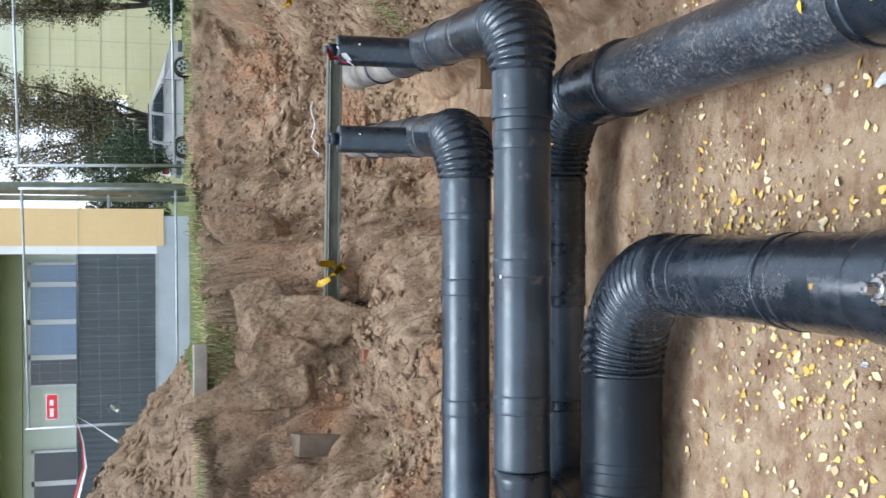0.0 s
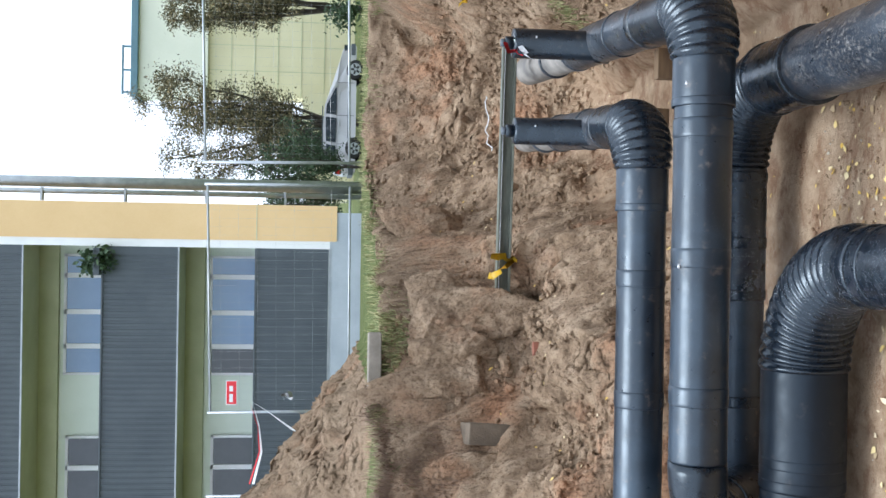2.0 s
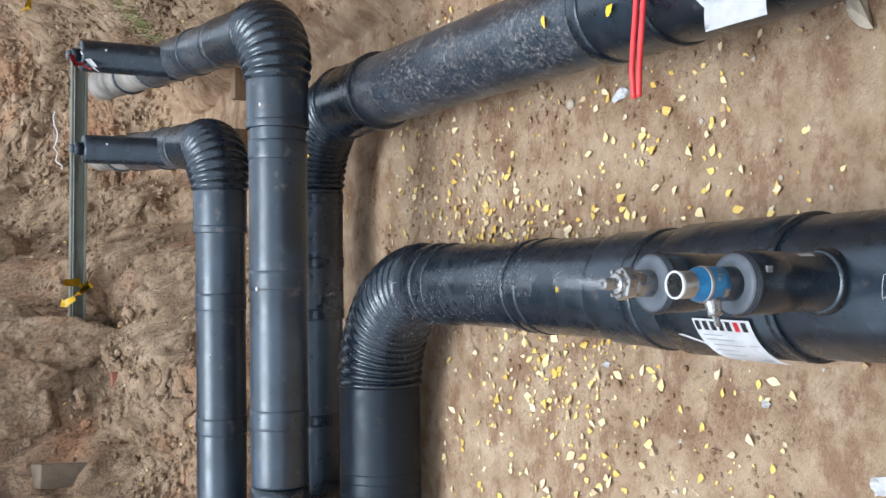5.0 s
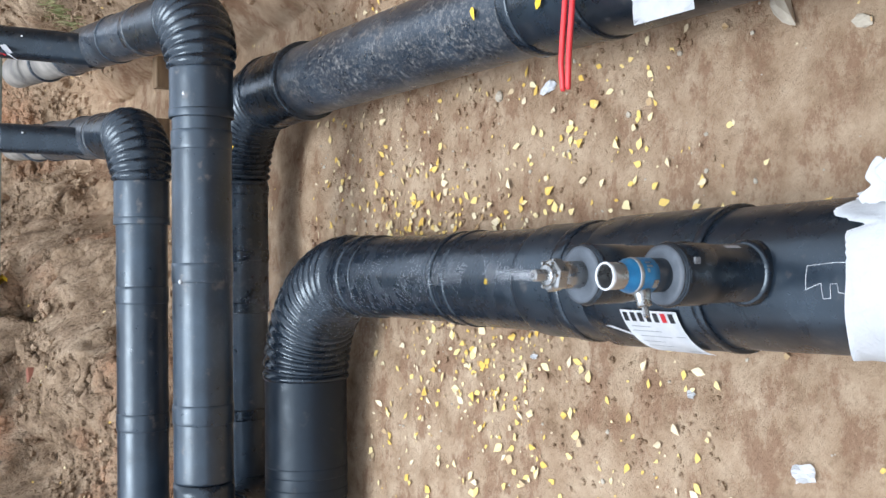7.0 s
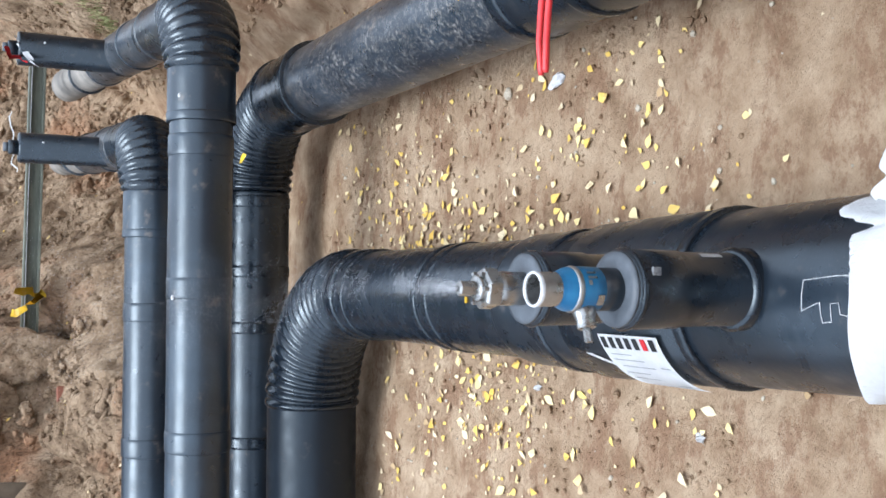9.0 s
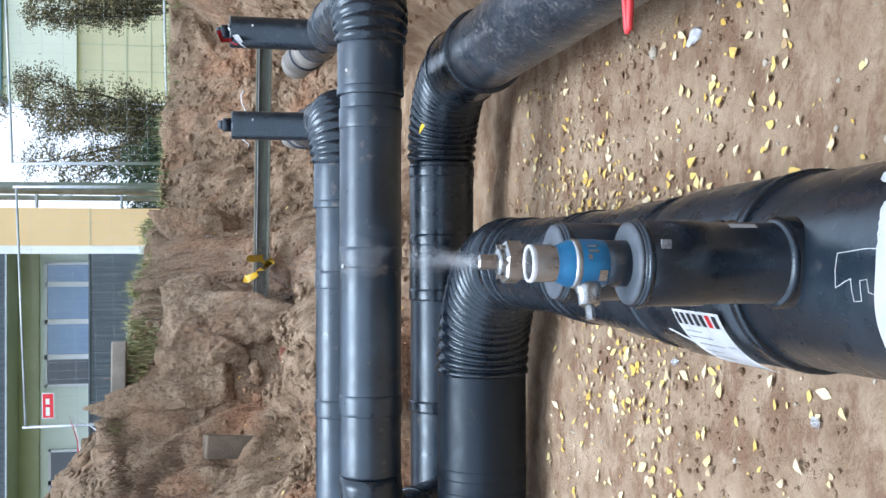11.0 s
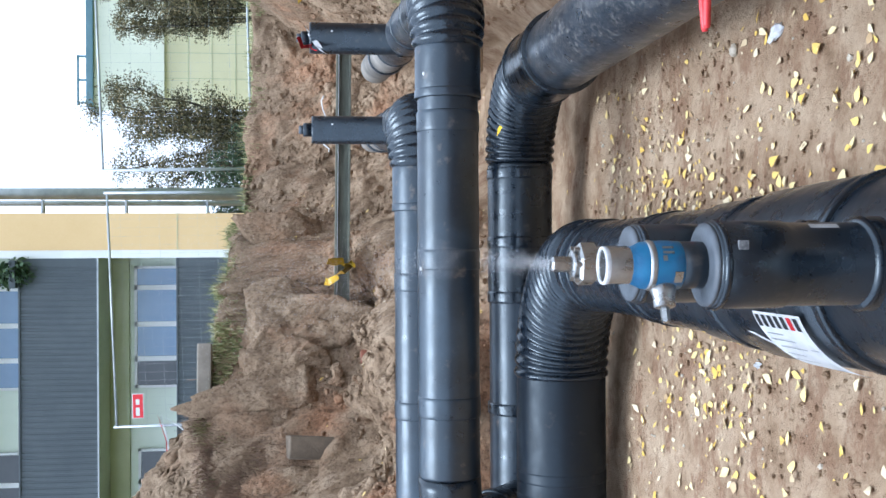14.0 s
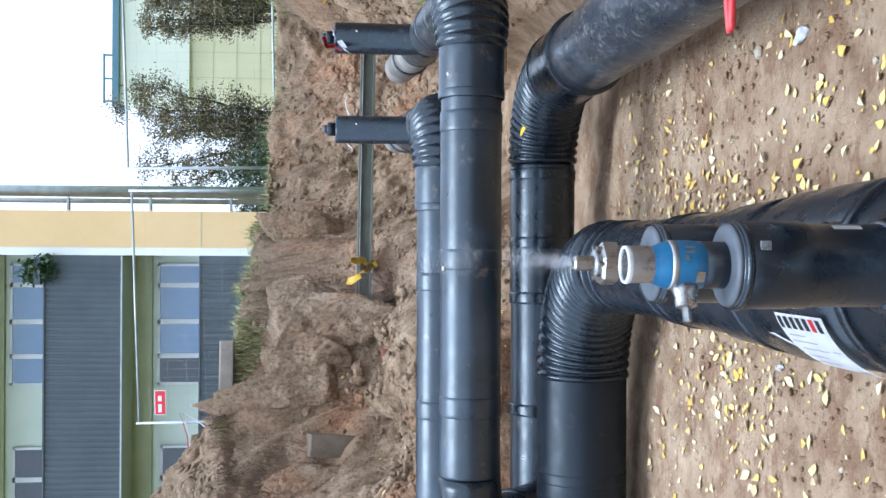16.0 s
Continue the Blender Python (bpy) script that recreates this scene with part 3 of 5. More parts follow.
def plug(y, z, parent):
    """A hexagon plug with a square stem on the second branch."""
    x = rx
    body = part("plug_body", tube([(x, y, z), (x, y, z + 0.05), (x, y, z + 0.052)], [0.033, 0.033, 0.028], 40), STEEL, parent, "zinc plated steel plug", True)
    part("hexagon", tube([(x, y, z + q) for q in (0.05, 0.053, 0.073, 0.077)], [0.036, 0.041, 0.041, 0.036], 6), STEEL, body)
    part("cap", tube([(x, y, z + q) for q in (0.076, 0.084, 0.086)], [0.027, 0.026, 0.022], 32), STEEL, body, "", True)
    part("square_stem", tube([(x, y, z + q) for q in (0.085, 0.112, 0.115)], [0.015, 0.0145, 0.011], 6), STEEL, body)
    # flat black disc on the stem, painted shade of a hole
    part("stem_bore_dark", tube([(x, y, z + 0.1152), (x, y, z + 0.1158)], [0.006, 0.006], 16), TYRE, body)
    body.matrix_world = pose(0, 0, z) @ Matrix.Diagonal((1, 1, 1.25, 1)) @ pose(0, 0, -z)
    for k in range(6):
        a = k * math.pi / 3 + 0.5
        part("bolt_head", tube([(x + 0.0315 * math.cos(a), y + 0.0315 * math.sin(a), z + q) for q in (0.076, 0.083)], 0.0045, 8), STEEL, body)


plug(1.815, 0.804, far_riser)

# labels, chalk mark and stickers on the large pipe
label_sheet(pipe_d, DX + 0.008, DZ, 0.2005, 1.845, 2.06, -0.40, -1.42)
for k in range(7):
    w = 0.018
    ya = 2.052 - k * 0.029
    m = RED_INK if k == 5 else DARK_INK
    part("print_mark", patch(lambda u, v: ya - w * u, lambda u, v: -0.43 - 0.14 * v, lambda u, v: 0.2048, 2, 3, DX + 0.008, DZ), m, pipe_d)
part("corner_label", patch(lambda u, v: 2.155 - 0.03 * u - 0.11 * v, lambda u, v: -0.68 - 0.2 * v, lambda u, v: 0.2015, 2, 8, DX + 0.006, DZ), PAPER, pipe_d, "torn white label strip")


def chalk_line(points, parent, r0=0.1972, skin=0.1902):
    pts = []
    for y, a in points:
        side = r0 * math.sin(a)
        pts.append((DX + side, y - 0.045, DZ + math.sqrt(skin ** 2 - (side - swing(y - 0.045)) ** 2)))
    part("chalk_stroke", tube(pts, 0.0007, 6), CHALK, parent, "white chalk outline", True)


chalk_line([(1.37, 0.3), (1.4, 0.30), (1.475, 0.26)], pipe_d)
chalk_line([(1.475, 0.26), (1.478, 0.12), (1.48, -0.02)], pipe_d)
chalk_line([(1.48, -0.02), (1.455, 0.03), (1.437, 0.06)], pipe_d)
chalk_line([(1.437, 0.06), (1.437, -0.03), (1.436, -0.12), (1.416, -0.11), (1.414, -0.02), (1.413, 0.05), (1.395, 0.06), (1.394, -0.04), (1.36, -0.07)], pipe_d)
for y, a in ((2.72, -0.02),):
    part("marker_dot", patch(lambda u, v: y + 0.016 * (u - 0.5), lambda u, v: a + 0.1 * (v - 0.5), lambda u, v: 0.1795, 2, 2, DX, DZ), YELLOW, pipe_d, "pale marker spot")

# white film with its torn front edge and green tape
random.seed(5)


def torn_edge(a):
    """Where the film ends along the pipe, by the angle from the top."""
    ragged = 0.07 * (float(fbm(np.array(a * 3.1 + 9.0), np.array(2.5), 5, 3, 0.6)) - 0.5)
    base = 1.325 + 0.06 * abs(a) ** 1.6 * (1 if a < 0 else 0.5)
    if a > 0.55:
        base += 0.06 * math.exp(-((a - 0.86) / 0.16) ** 2) + ragged * 1.6 - 0.03 * math.exp(-((a - 0.62) / 0.06) ** 2)
    elif a > 0.2:
        base += ragged * 0.5
    return base


film = thing("white_wrap", "white plastic film round the pipe with torn edge", "wrapping")
part("film", patch(lambda u, v: torn_edge(-2.6 + 5.2 * v) * (1 - u) + u * -2.3, lambda u, v: -2.6 + 5.2 * v,
                   lambda u, v: 0.1965 + 0.004 * min(1, u * 16) + 0.0025 * math.sin(u * 170 + v * 9) + 0.0025 * math.sin(v * 33 + u * 21), 150, 220, DX, DZ), WRAP, film, "", True)
part("green_tape", patch(lambda u, v: 1.11 - 0.075 * u + 0.012 * math.sin(v * 5) + (0.028 if u > 0.9 and -0.5 > -2.4 + 4.8 * v > -0.74 else 0), lambda u, v: -2.4 + 4.8 * v, lambda u, v: 0.2075, 10, 120, DX, DZ), GREEN, film, "green adhesive tape band", True)
part("film_flap", patch(lambda u, v: 1.335 - 0.13 * u + 0.03 * v * (u - 0.5) + 0.012 * math.sin(v * 9 + u * 4), lambda u, v: 0.98 + 0.2 * v + 0.03 * math.sin(u * 9) * v,
                        lambda u, v: 0.195 + 0.085 * v * (0.72 + 0.28 * math.sin(math.pi * min(1, u * 1.15)) ** 0.5) + 0.02 * v * (float(fbm(np.array(u * 7.0), np.array(4.0 + v), 4, 3)) - 0.5) + 0.004 * math.sin(u * 17 + v * 5), 34, 20, DX, DZ), WRAP, film, "crumpled loose flap", True)

film.matrix_world = pose(0, 2.3, 0, 0, 0, 1.55) @ pose(0, -2.3, 0)

# ---- the second large pipe ----
CX, CZ = 0.925, 0.275
pipe_c = thing("heating_pipe", "black insulated pipe with dried mud and ribbed elbow", "pipe")
casing("casing", (CX + 0.0, -2.6, CZ), (CX, 2.62, CZ), 0.176, PLASTIC, pipe_c, n=10, wobble=0.001)
casing("casing", (CX, 2.6, CZ), (CX, 4.5, CZ + 0.015), 0.168, PLASTIC_DUSTY, pipe_c, n=8, wobble=0.001)
casing("elbow_sleeve", (CX, 4.4, CZ + 0.015), (CX, 4.87, CZ + 0.02), 0.182, RUBBER, pipe_c, lip=0.004)
for y, w, r in ((2.3, 0.04, 0.178), (2.62, 0.06, 0.176), (4.42, 0.05, 0.183), (4.83, 0.03, 0.184)):
    collar((CX, y, CZ + 0.008 * max(0.0, y - 2.5)), (0, 1, 0), r, w, RUBBER, pipe_c)
pts, rad = bend((CX - 0.42, 4.847, CZ + 0.02), (0.42, 0, 0), (0, 0.42, 0.015), 14, 0.165, 0.014)
part("corrugated_elbow", tube(pts, rad, 56), RUBBER, pipe_c, "ribbed black elbow sleeve", True)
casing("casing", (0.5, 5.267, CZ + 0.035), (-0.16, 5.267, CZ + 0.035), 0.166, PLASTIC, pipe_c)
casing("casing", (-0.15, 5.267, CZ + 0.035), (-4.4, 5.267, CZ + 0.035), 0.16, PLASTIC_BLUE, pipe_c, n=8)
for x in (0.45, 0.1, -0.18, -0.75):
    collar((x, 5.267, CZ + 0.035), (1, 0, 0), 0.165, 0.06, RUBBER, pipe_c)
label_sheet(pipe_c, CX, CZ, 0.178, 1.87, 2.1, -0.1, -1.0, skew=0.06, curl=0.3)

# ---- the two upper pipes ----
AR = 0.134


def upper_pipe(y, z, x_left, x_bend, out, r, name_label, bands, turn=0.3):
    p = thing("heating_pipe", name_label, "pipe")
    x0 = x_left
    for x1 in sorted(bands) + [x_bend]:
        casing("casing", (x0, y, z), (x1 + 0.004, y, z), r + random.uniform(-0.001, 0.001), PLASTIC_BLUE, p, n=6, wobble=0.001)
        x0 = x1
    for x in bands:
        collar((x, y, z), (1, 0, 0), r + 0.001, 0.09, PLASTIC_BLUE, p, 0.003)
    casing("elbow_sleeve", (x_bend - 0.22, y, z), (x_bend + 0.01, y, z), r + 0.01, PLASTIC_BLUE, p)
    collar((x_bend - 0.2, y, z), (1, 0, 0), r + 0.009, 0.04, PLASTIC_BLUE, p, 0.004)
    pts, rad = bend((x_bend, y + turn, z), (0, -turn, 0), (turn, 0, 0), 11, r + 0.002, 0.016)
    rad = [q + 0.02 * math.sin(math.pi * min(1, 1.25 * i / len(rad))) ** 0.7 for i, q in enumerate(rad[::-1])]
    part("corrugated_elbow", tube(pts, rad, 52), RUBBER, p, "ribbed black elbow sleeve", True)
    start = Vector((x_bend + turn, y + turn, z))
    end = Vector(out)
    for f0, f1, rr, m in ((0.0, 0.16, r, PLASTIC), (0.15, 0.56, r - 0.004, PLASTIC_DUSTY), (0.54, 1.0, r - 0.012, GREY_PIPE)):
        casing("casing", start.lerp(end, f0), start.lerp(end, f1), rr, m, p, n=6)
    for f in (0.14, 0.28, 0.56, 0.74):
        collar(start.lerp(end, f), end - start, r - 0.003, 0.04, PLASTIC_DUSTY, p)
    return p, start, end


random.seed(11)
pipe_a, a0, a1 = upper_pipe(4.494, 0.785, -0.93, 0.94, (1.517, 8.3, 0.86), AR, "grey-black insulated pipe above the lower pipes, turning away", [-0.62, 0.02, 0.62])
c = Vector((-0.93, 4.494 + 0.62 * 0.28, 0.785 - 0.48 * 0.28))
s = Vector((0, -0.62, 0.48)) * 0.28
pts = [c + s * math.cos(q) + Vector((-0.28, 0, 0)) * math.sin(q) for q in (i * math.pi / 24 for i in range(13))]
part("plain_elbow", tube(pts, AR + 0.003, 44), PLASTIC, pipe_a, "", True)
casing("casing", pts[-1], pts[-1] + Vector((0, 0.5, -0.4)), AR, PLASTIC, pipe_a)
for f in (0.04, 0.3):
    collar(pts[-1] + Vector((0, 0.5, -0.4)) * f, (0, 0.5, -0.4), AR + 0.004, 0.05, RUBBER, pipe_a)
pipe_b, b0, b1 = upper_pipe(5.274, 0.829, -4.5, 0.48, (0.96, 8.3, 0.88), 0.13, "grey-black insulated pipe behind the first, turning away", [-2.2, -0.75, -0.1], 0.28)


def stub(base, end, f, top, parent, r):
    """A short capped branch standing on a pipe."""
    p = base.lerp(end, f)
    x, y = p.x - 0.03, p.y
    s = part("branch_casing", tube([(x, y, q) for q in (0.78, 0.86, 0.875, top - 0.01, top)], [r + 0.015, r + 0.011, r, r, r - 0.005], 44), PLASTIC, parent, "short black capped branch", True)
    part("branch_neck", tube([(x, y, q) for q in (top - 0.002, top + 0.045, top + 0.05)], [0.04, 0.04, 0.034], 32), PLASTIC, s, "", True)
    part("branch_tip", tube([(x, y, q) for q in (top + 0.048, top + 0.075)], [0.026, 0.024], 24), FOAM_END, s, "", True)
    part("branch_sticker", box(x + 0.02, x + 0.03, y - r - 0.0005, y - r + 0.003, 1.25, 1.26), PAPER, s)
    return x, y


sax, say = stub(a0, a1, 0.397, 1.385, pipe_a, 0.092)
sbx, sby = stub(b0, b1, 0.224, 1.375, pipe_b, 0.083)
for p, (x, y, z) in ((pipe_a, (0.818, 4.494 - 0.085, 0.785 + 0.112)), (pipe_a, (-0.02, 4.494 - 0.06, 0.785 + 0.126))):
    bm = bmesh.new()
    bmesh.ops.create_icosphere(bm, subdivisions=1, radius=1, matrix=Matrix.LocRotScale((x, y, z), None, (0.012, 0.008, 0.008)))
    part("marker_spot", bm, CHALK, p, "white marker spot")


# ---- things in the pit ----
beam = thing("support_beam", "weathered channel beam laid across the trench", "beam")
part("web", box(-0.36, 1.66, 7.75, 7.765, 0.97, 1.08, 0.003), BEAM, beam)
part("flange", box(-0.36, 1.66, 7.695, 7.75, 1.065, 1.08, 0.003), BEAM, beam)
part("flange", box(-0.36, 1.66, 7.695, 7.75, 0.97, 0.985, 0.003), BEAM, beam)
part("stripe", box(-0.36, 1.64, 7.693, 7.6945, 1.06, 1.064), CHALK, beam)
beam.matrix_world = pose(-0.05, 0, 0.13, 0, 0.8, 0)


def ribbon(points, width, material, name, label, category, twist=0.6):
    """A loose strip of tape with turns in it."""
    bm = bmesh.new()
    rows = []
    for i, (p, t, u, v) in enumerate(frames_along(points)):
        a = twist * i
        d = (u * math.cos(a) + v * math.sin(a)) * width / 2
        rows.append((bm.verts.new(p - d), bm.verts.new(p + d)))
    for a, b in zip(rows, rows[1:]):
        bm.faces.new((a[0], a[1], b[1], b[0]))
    bmesh.ops.solidify(bm, geom=bm.faces[:], thickness=0.0015)
    return tagged(part(name, bm, material, None, label, True), category=category)


def curl(a, b, n, wobble, seed):
    rnd = random.Random(seed)
    a, b = Vector(a), Vector(b)
    return [a.lerp(b, i / n) + Vector([rnd.uniform(-wobble, wobble) for _ in range(3)]) for i in range(n + 1)]


ribbon(curl((0.0, 7.66, 1.25), (-0.05, 7.66, 1.06), 5, 0.02, 1) + curl((-0.05, 7.65, 1.1), (-0.19, 7.6, 1.28), 5, 0.03, 2), 0.055, YELLOW, "warning_tape", "yellow tape knotted round the beam's end", "tape")
ribbon(curl((2.02, 8.2, 1.48), (2.15, 8.3, 1.36), 5, 0.03, 3), 0.05, YELLOW, "warning_tape", "yellow tape scrap on the earth bank", "tape")
ribbon(curl((sax + 0.06, say - 0.08, 1.415), (sax - 0.13, say - 0.1, 1.295), 6, 0.025, 4), 0.03, PAPER, "barrier_tape", "white ribbon tied on the capped branch", "tape")
ribbon(curl((sax - 0.02, say - 0.085, 1.445), (sax - 0.1, say - 0.1, 1.355), 5, 0.02, 5), 0.025, RED_INK, "barrier_tape", "red ribbon tied on the capped branch", "tape")
ribbon(curl((1.9, 6.9, 1.0), (2.0, 7.3, 1.25), 6, 0.02, 6), 0.02, RED_INK, "barrier_tape", "red ribbon on the earth bank", "tape")

cord_path = curl((1.24, 7.86, 1.3), (0.78, 7.8, 1.26), 12, 0.022, 8)
tagged(part("loose_rope", tube(cord_path, 0.0042, 6), PAPER, None, "thin white cord lying on the earth bank", True), category="rope")

for k, dy in enumerate((0.0, 0.034)):
    hose = tube([(0.98, 2.235 + dy, 0.452), (0.9, 2.237 + dy, 0.461), (0.8, 2.24 + dy, 0.468), (0.72, 2.243 + dy, 0.474), (0.65, 2.245 + dy, 0.478), (0.575, 2.246 + dy, 0.48 - 0.008 * k), (0.565, 2.246 + dy, 0.479 - 0.008 * k)], [0.0088] * 6 + [0.0065], 14)
    tagged(part("red_cable", hose, RED, None, "stiff red cable end lying over the pipe", True), category="cable", group="red cable ends")


def lump(seed, size, squash=(1, 1, 0.7), rough=0.25, sub=2):
    rnd = random.Random(seed)
    bm = bmesh.new()
    bmesh.ops.create_icosphere(bm, subdivisions=sub, radius=size)
    for v in bm.verts:
        n = noise.noise(v.co / size * 1.3 + Vector((seed, seed * 2, 0)))
        v.co *= 1 + rough * n + rnd.uniform(-0.05, 0.05)
        v.co = Vector(a * b for a, b in zip(v.co, squash))
    return bm


def lay(name, bm, material, x, y, dz, label, category, turn=0, group=""):
    ob = part(name, bm, material, None, label, False)
    ob.matrix_world = pose(x, y, float(ground_height(x, y)) + dz, 0, 0, turn)
    return tagged(ob, category=category, group=group)


lay("stone", lump(3, 0.036, (1.9, 0.8, 0.7), 0.5), STONE, 0.79, 1.87, 0.02, "pale rough stone lying on the sand", "stone", 30)
lay("stone", lump(4, 0.022, (1.3, 1, 0.6), 0.5), STONE, 0.7, 1.62, 0.01, "pale rough stone lying on the sand", "stone", 80)
lay("stone", lump(5, 0.022), STONE, 0.72, 3.28, 0.008, "pale rough stone lying on the sand", "stone")
lay("bone_scrap", lump(6, 0.022, (1.0, 2.1, 0.7), 0.5), CHALK, 0.715, 2.965, 0.008, "white lump on the sand beside the pipe", "debris", 20)
for k, (x, y, w, d, r) in enumerate(((-0.53, 1.78, 0.05, 0.075, 12), (-0.36, 2.22, 0.03, 0.025, 60), (-0.3, 3.02, 0.02, 0.035, 10))):
    bm = bmesh.new()
    vs = [[bm.verts.new((w * (i / 4 - 0.5) + 0.004 * math.sin(j * 3), d * (j / 4 - 0.5) + 0.004 * math.sin(i * 5), 0.006 + 0.008 * math.sin(i * 1.7 + j))) for i in range(5)] for j in range(5)]
    for i in range(4):
        for j in range(4):
            bm.faces.new((vs[j][i], vs[j][i + 1], vs[j + 1][i + 1], vs[j + 1][i]))
    bmesh.ops.solidify(bm, geom=bm.faces[:], thickness=0.001)
    lay("paper_scrap", bm, PAPER, x, y, 0.004, "crumpled white paper scrap on the sand", "litter", r, "paper scraps")
tagged(part("timber_block", box(1.06, 1.24, 5.74, 5.82, 0.42, 0.6, 0.006), TIMBER, None, "brown timber block under the pipe"), category="block")
tagged(part("timber_block", box(0.66, 0.92, 6.0, 6.1, 0.44, 0.63, 0.006), TIMBER, None, "brown timber block under the pipe"), category="block")
brick = lay("brick_piece", box(-0.045, 0.045, -0.03, 0.03, -0.03, 0.02, 0.006), BRICK, -0.66, 7.05, 0.01, "broken red brick in the loose earth", "brick", 25)

# concrete left in the dug face
kerb = tagged(part("kerb_stone", box(-0.98, -0.5, -0.06, 0.06, -0.06, 0.04, 0.012), CONCRETE, None, "concrete kerb stone at the pit's rim"), category="kerb")
kerb.matrix_world = pose(-0.1, 7.66, 2.15, 0, 0, 6)
post = tagged(part("concrete_post", box(-0.075, 0.075, -0.2, 0.2, -0.5, 0.2, 0.012), OLD_CONCRETE, None, "old concrete post in the dug face"), category="post")
post.matrix_world = pose(-1.26, 7.06, 1.36, 9, 3, 8)

# ---- loose earth, roots, leaves and grass ----
ICO = bmesh.new()
bmesh.ops.create_icosphere(ICO, subdivisions=1, radius=1)
ICO_V = np.array([v.co[:] for v in ICO.verts])
ICO_F = np.array([[v.index for v in f.verts] for f in ICO.faces])
ICO.free()


def scatter_lumps(name, spots, sizes, material, label, category, seed):
    rng = np.random.default_rng(seed)
    verts, faces = [], []
    for (x, y, z), s in zip(spots, sizes):
        sq = rng.uniform(0.6, 1.2, 3) * s
        v = ICO_V * (1 + rng.uniform(-0.28, 0.28, (len(ICO_V), 1))) * sq
        a = rng.uniform(0, 6.28)
        v = v @ np.array([[math.cos(a), -math.sin(a), 0], [math.sin(a), math.cos(a), 0], [0, 0, 1]])
        faces.append(ICO_F + len(verts) * len(ICO_V))
        verts.append(v + (x, y, z + s * 0.25))
    me = bpy.data.meshes.new(name)
    me.from_pydata(np.concatenate(verts).tolist(), [], np.concatenate(faces).tolist())
    me.materials.append(material)
    return tagged(new(name, me), label, category, kind="stuff")


rng = np.random.default_rng(7)
n = 38000
x, y = rng.uniform(-3.2, 2.6, n), rng.uniform(5.3, 12.2, n)
z = ground_height(x, y)
keep = (np.min(inside(x, y), 0) > 0.02) & (z > 0.12)
hx, hy = rng.uniform(-4.5, -1.1, 2500), rng.uniform(8.6, 13, 2500)
hz = ground_height(hx, hy)
rx2, ry2 = rng.uniform(1.25, 2.6, 2500), rng.uniform(1.5, 9, 2500)
rz2 = ground_height(rx2, ry2)
spots = np.concatenate([np.stack([x, y, z], 1)[keep], np.stack([hx, hy, hz], 1), np.stack([rx2, ry2, rz2], 1)[rz2 > 0.1]])
sizes = 0.005 + 0.026 * rng.random(len(spots)) ** 3.4
scatter_lumps("earth_clods", spots, sizes, SOIL, "loose brown earth clods on the dug face", "earth", 9)
fx, fy = rng.uniform(-1.6, 1.5, 11000), rng.uniform(0.3, 5.2, 11000)
clump = fbm(fx * 1.6, fy * 1.6, 4, 101)
keep = (clump > 0.5) & (abs(fx) > 0.1)
scatter_lumps("sand_crumbs", np.stack([fx, fy, ground_height(fx, fy)], 1)[keep], (0.002 + 0.013 * rng.random(len(fx)) ** 4)[keep], SOIL, "small sand crumbs on the pit floor", "earth", 10)
px, py = rng.uniform(-1.6, 1.4, 420), rng.uniform(0.8, 5.0, 420)
scatter_lumps("pebbles", np.stack([px, py, ground_height(px, py)], 1), 0.003 + 0.008 * rng.random(420) ** 3, STONE, "pale small pebbles on the sandy floor", "pebbles", 12)


def scatter_leaves(spots, scales, seed, name, label):
    """Small pointed leaves, each bent along its rib."""
    rng = np.random.default_rng(seed)
    outline = np.array([(0, -0.5), (0.2, -0.34), (0.36, -0.1), (0.26, 0.16), (0.1, 0.36), (0, 0.56), (-0.1, 0.36), (-0.26, 0.16), (-0.36, -0.1), (-0.2, -0.34)])
    verts, faces = [], []
    for (x, y, z, nx, ny), s in zip(spots, scales):
        a, cup, tip = rng.uniform(0, 6.28), rng.uniform(-0.4, 0.6), rng.uniform(-0.3, 0.4)
        p = np.vstack([outline * (rng.uniform(0.75, 1.1), 1), [(0, 0)]])
        h = cup * abs(p[:, 0]) + tip * p[:, 1] ** 2
        h = h - h.min()
        tilt = rng.normal(0, 0.13, 2)
        h = h + p[:, 0] * tilt[0] + p[:, 1] * tilt[1]
        h = h - h.min() + 0.06
        r = np.array([[math.cos(a), math.sin(a)], [-math.sin(a), math.cos(a)]])
        q = p @ r * s
        base = len(verts) * 11
        verts.append(np.column_stack([q[:, 0] + x, q[:, 1] + y, h * s + z + nx * q[:, 0] + ny * q[:, 1]]))
        faces += [(base + k, base + (k + 1) % 10, base + 10) for k in range(10)]
    me = bpy.data.meshes.new(name)
    me.from_pydata(np.concatenate(verts).tolist(), [], faces)
    me.materials.append(LEAF_FALLEN)
    return tagged(new(name, me), label, "leaves", kind="stuff")


def on_ground(x, y):
    z, e = ground_height(x, y), 0.02
    slope = [np.clip((h - z) / e, -0.7, 0.7) for h in (ground_height(x + e, y), ground_height(x, y + e))]
    return np.stack([x, y, z + 0.004, *slope], 1)


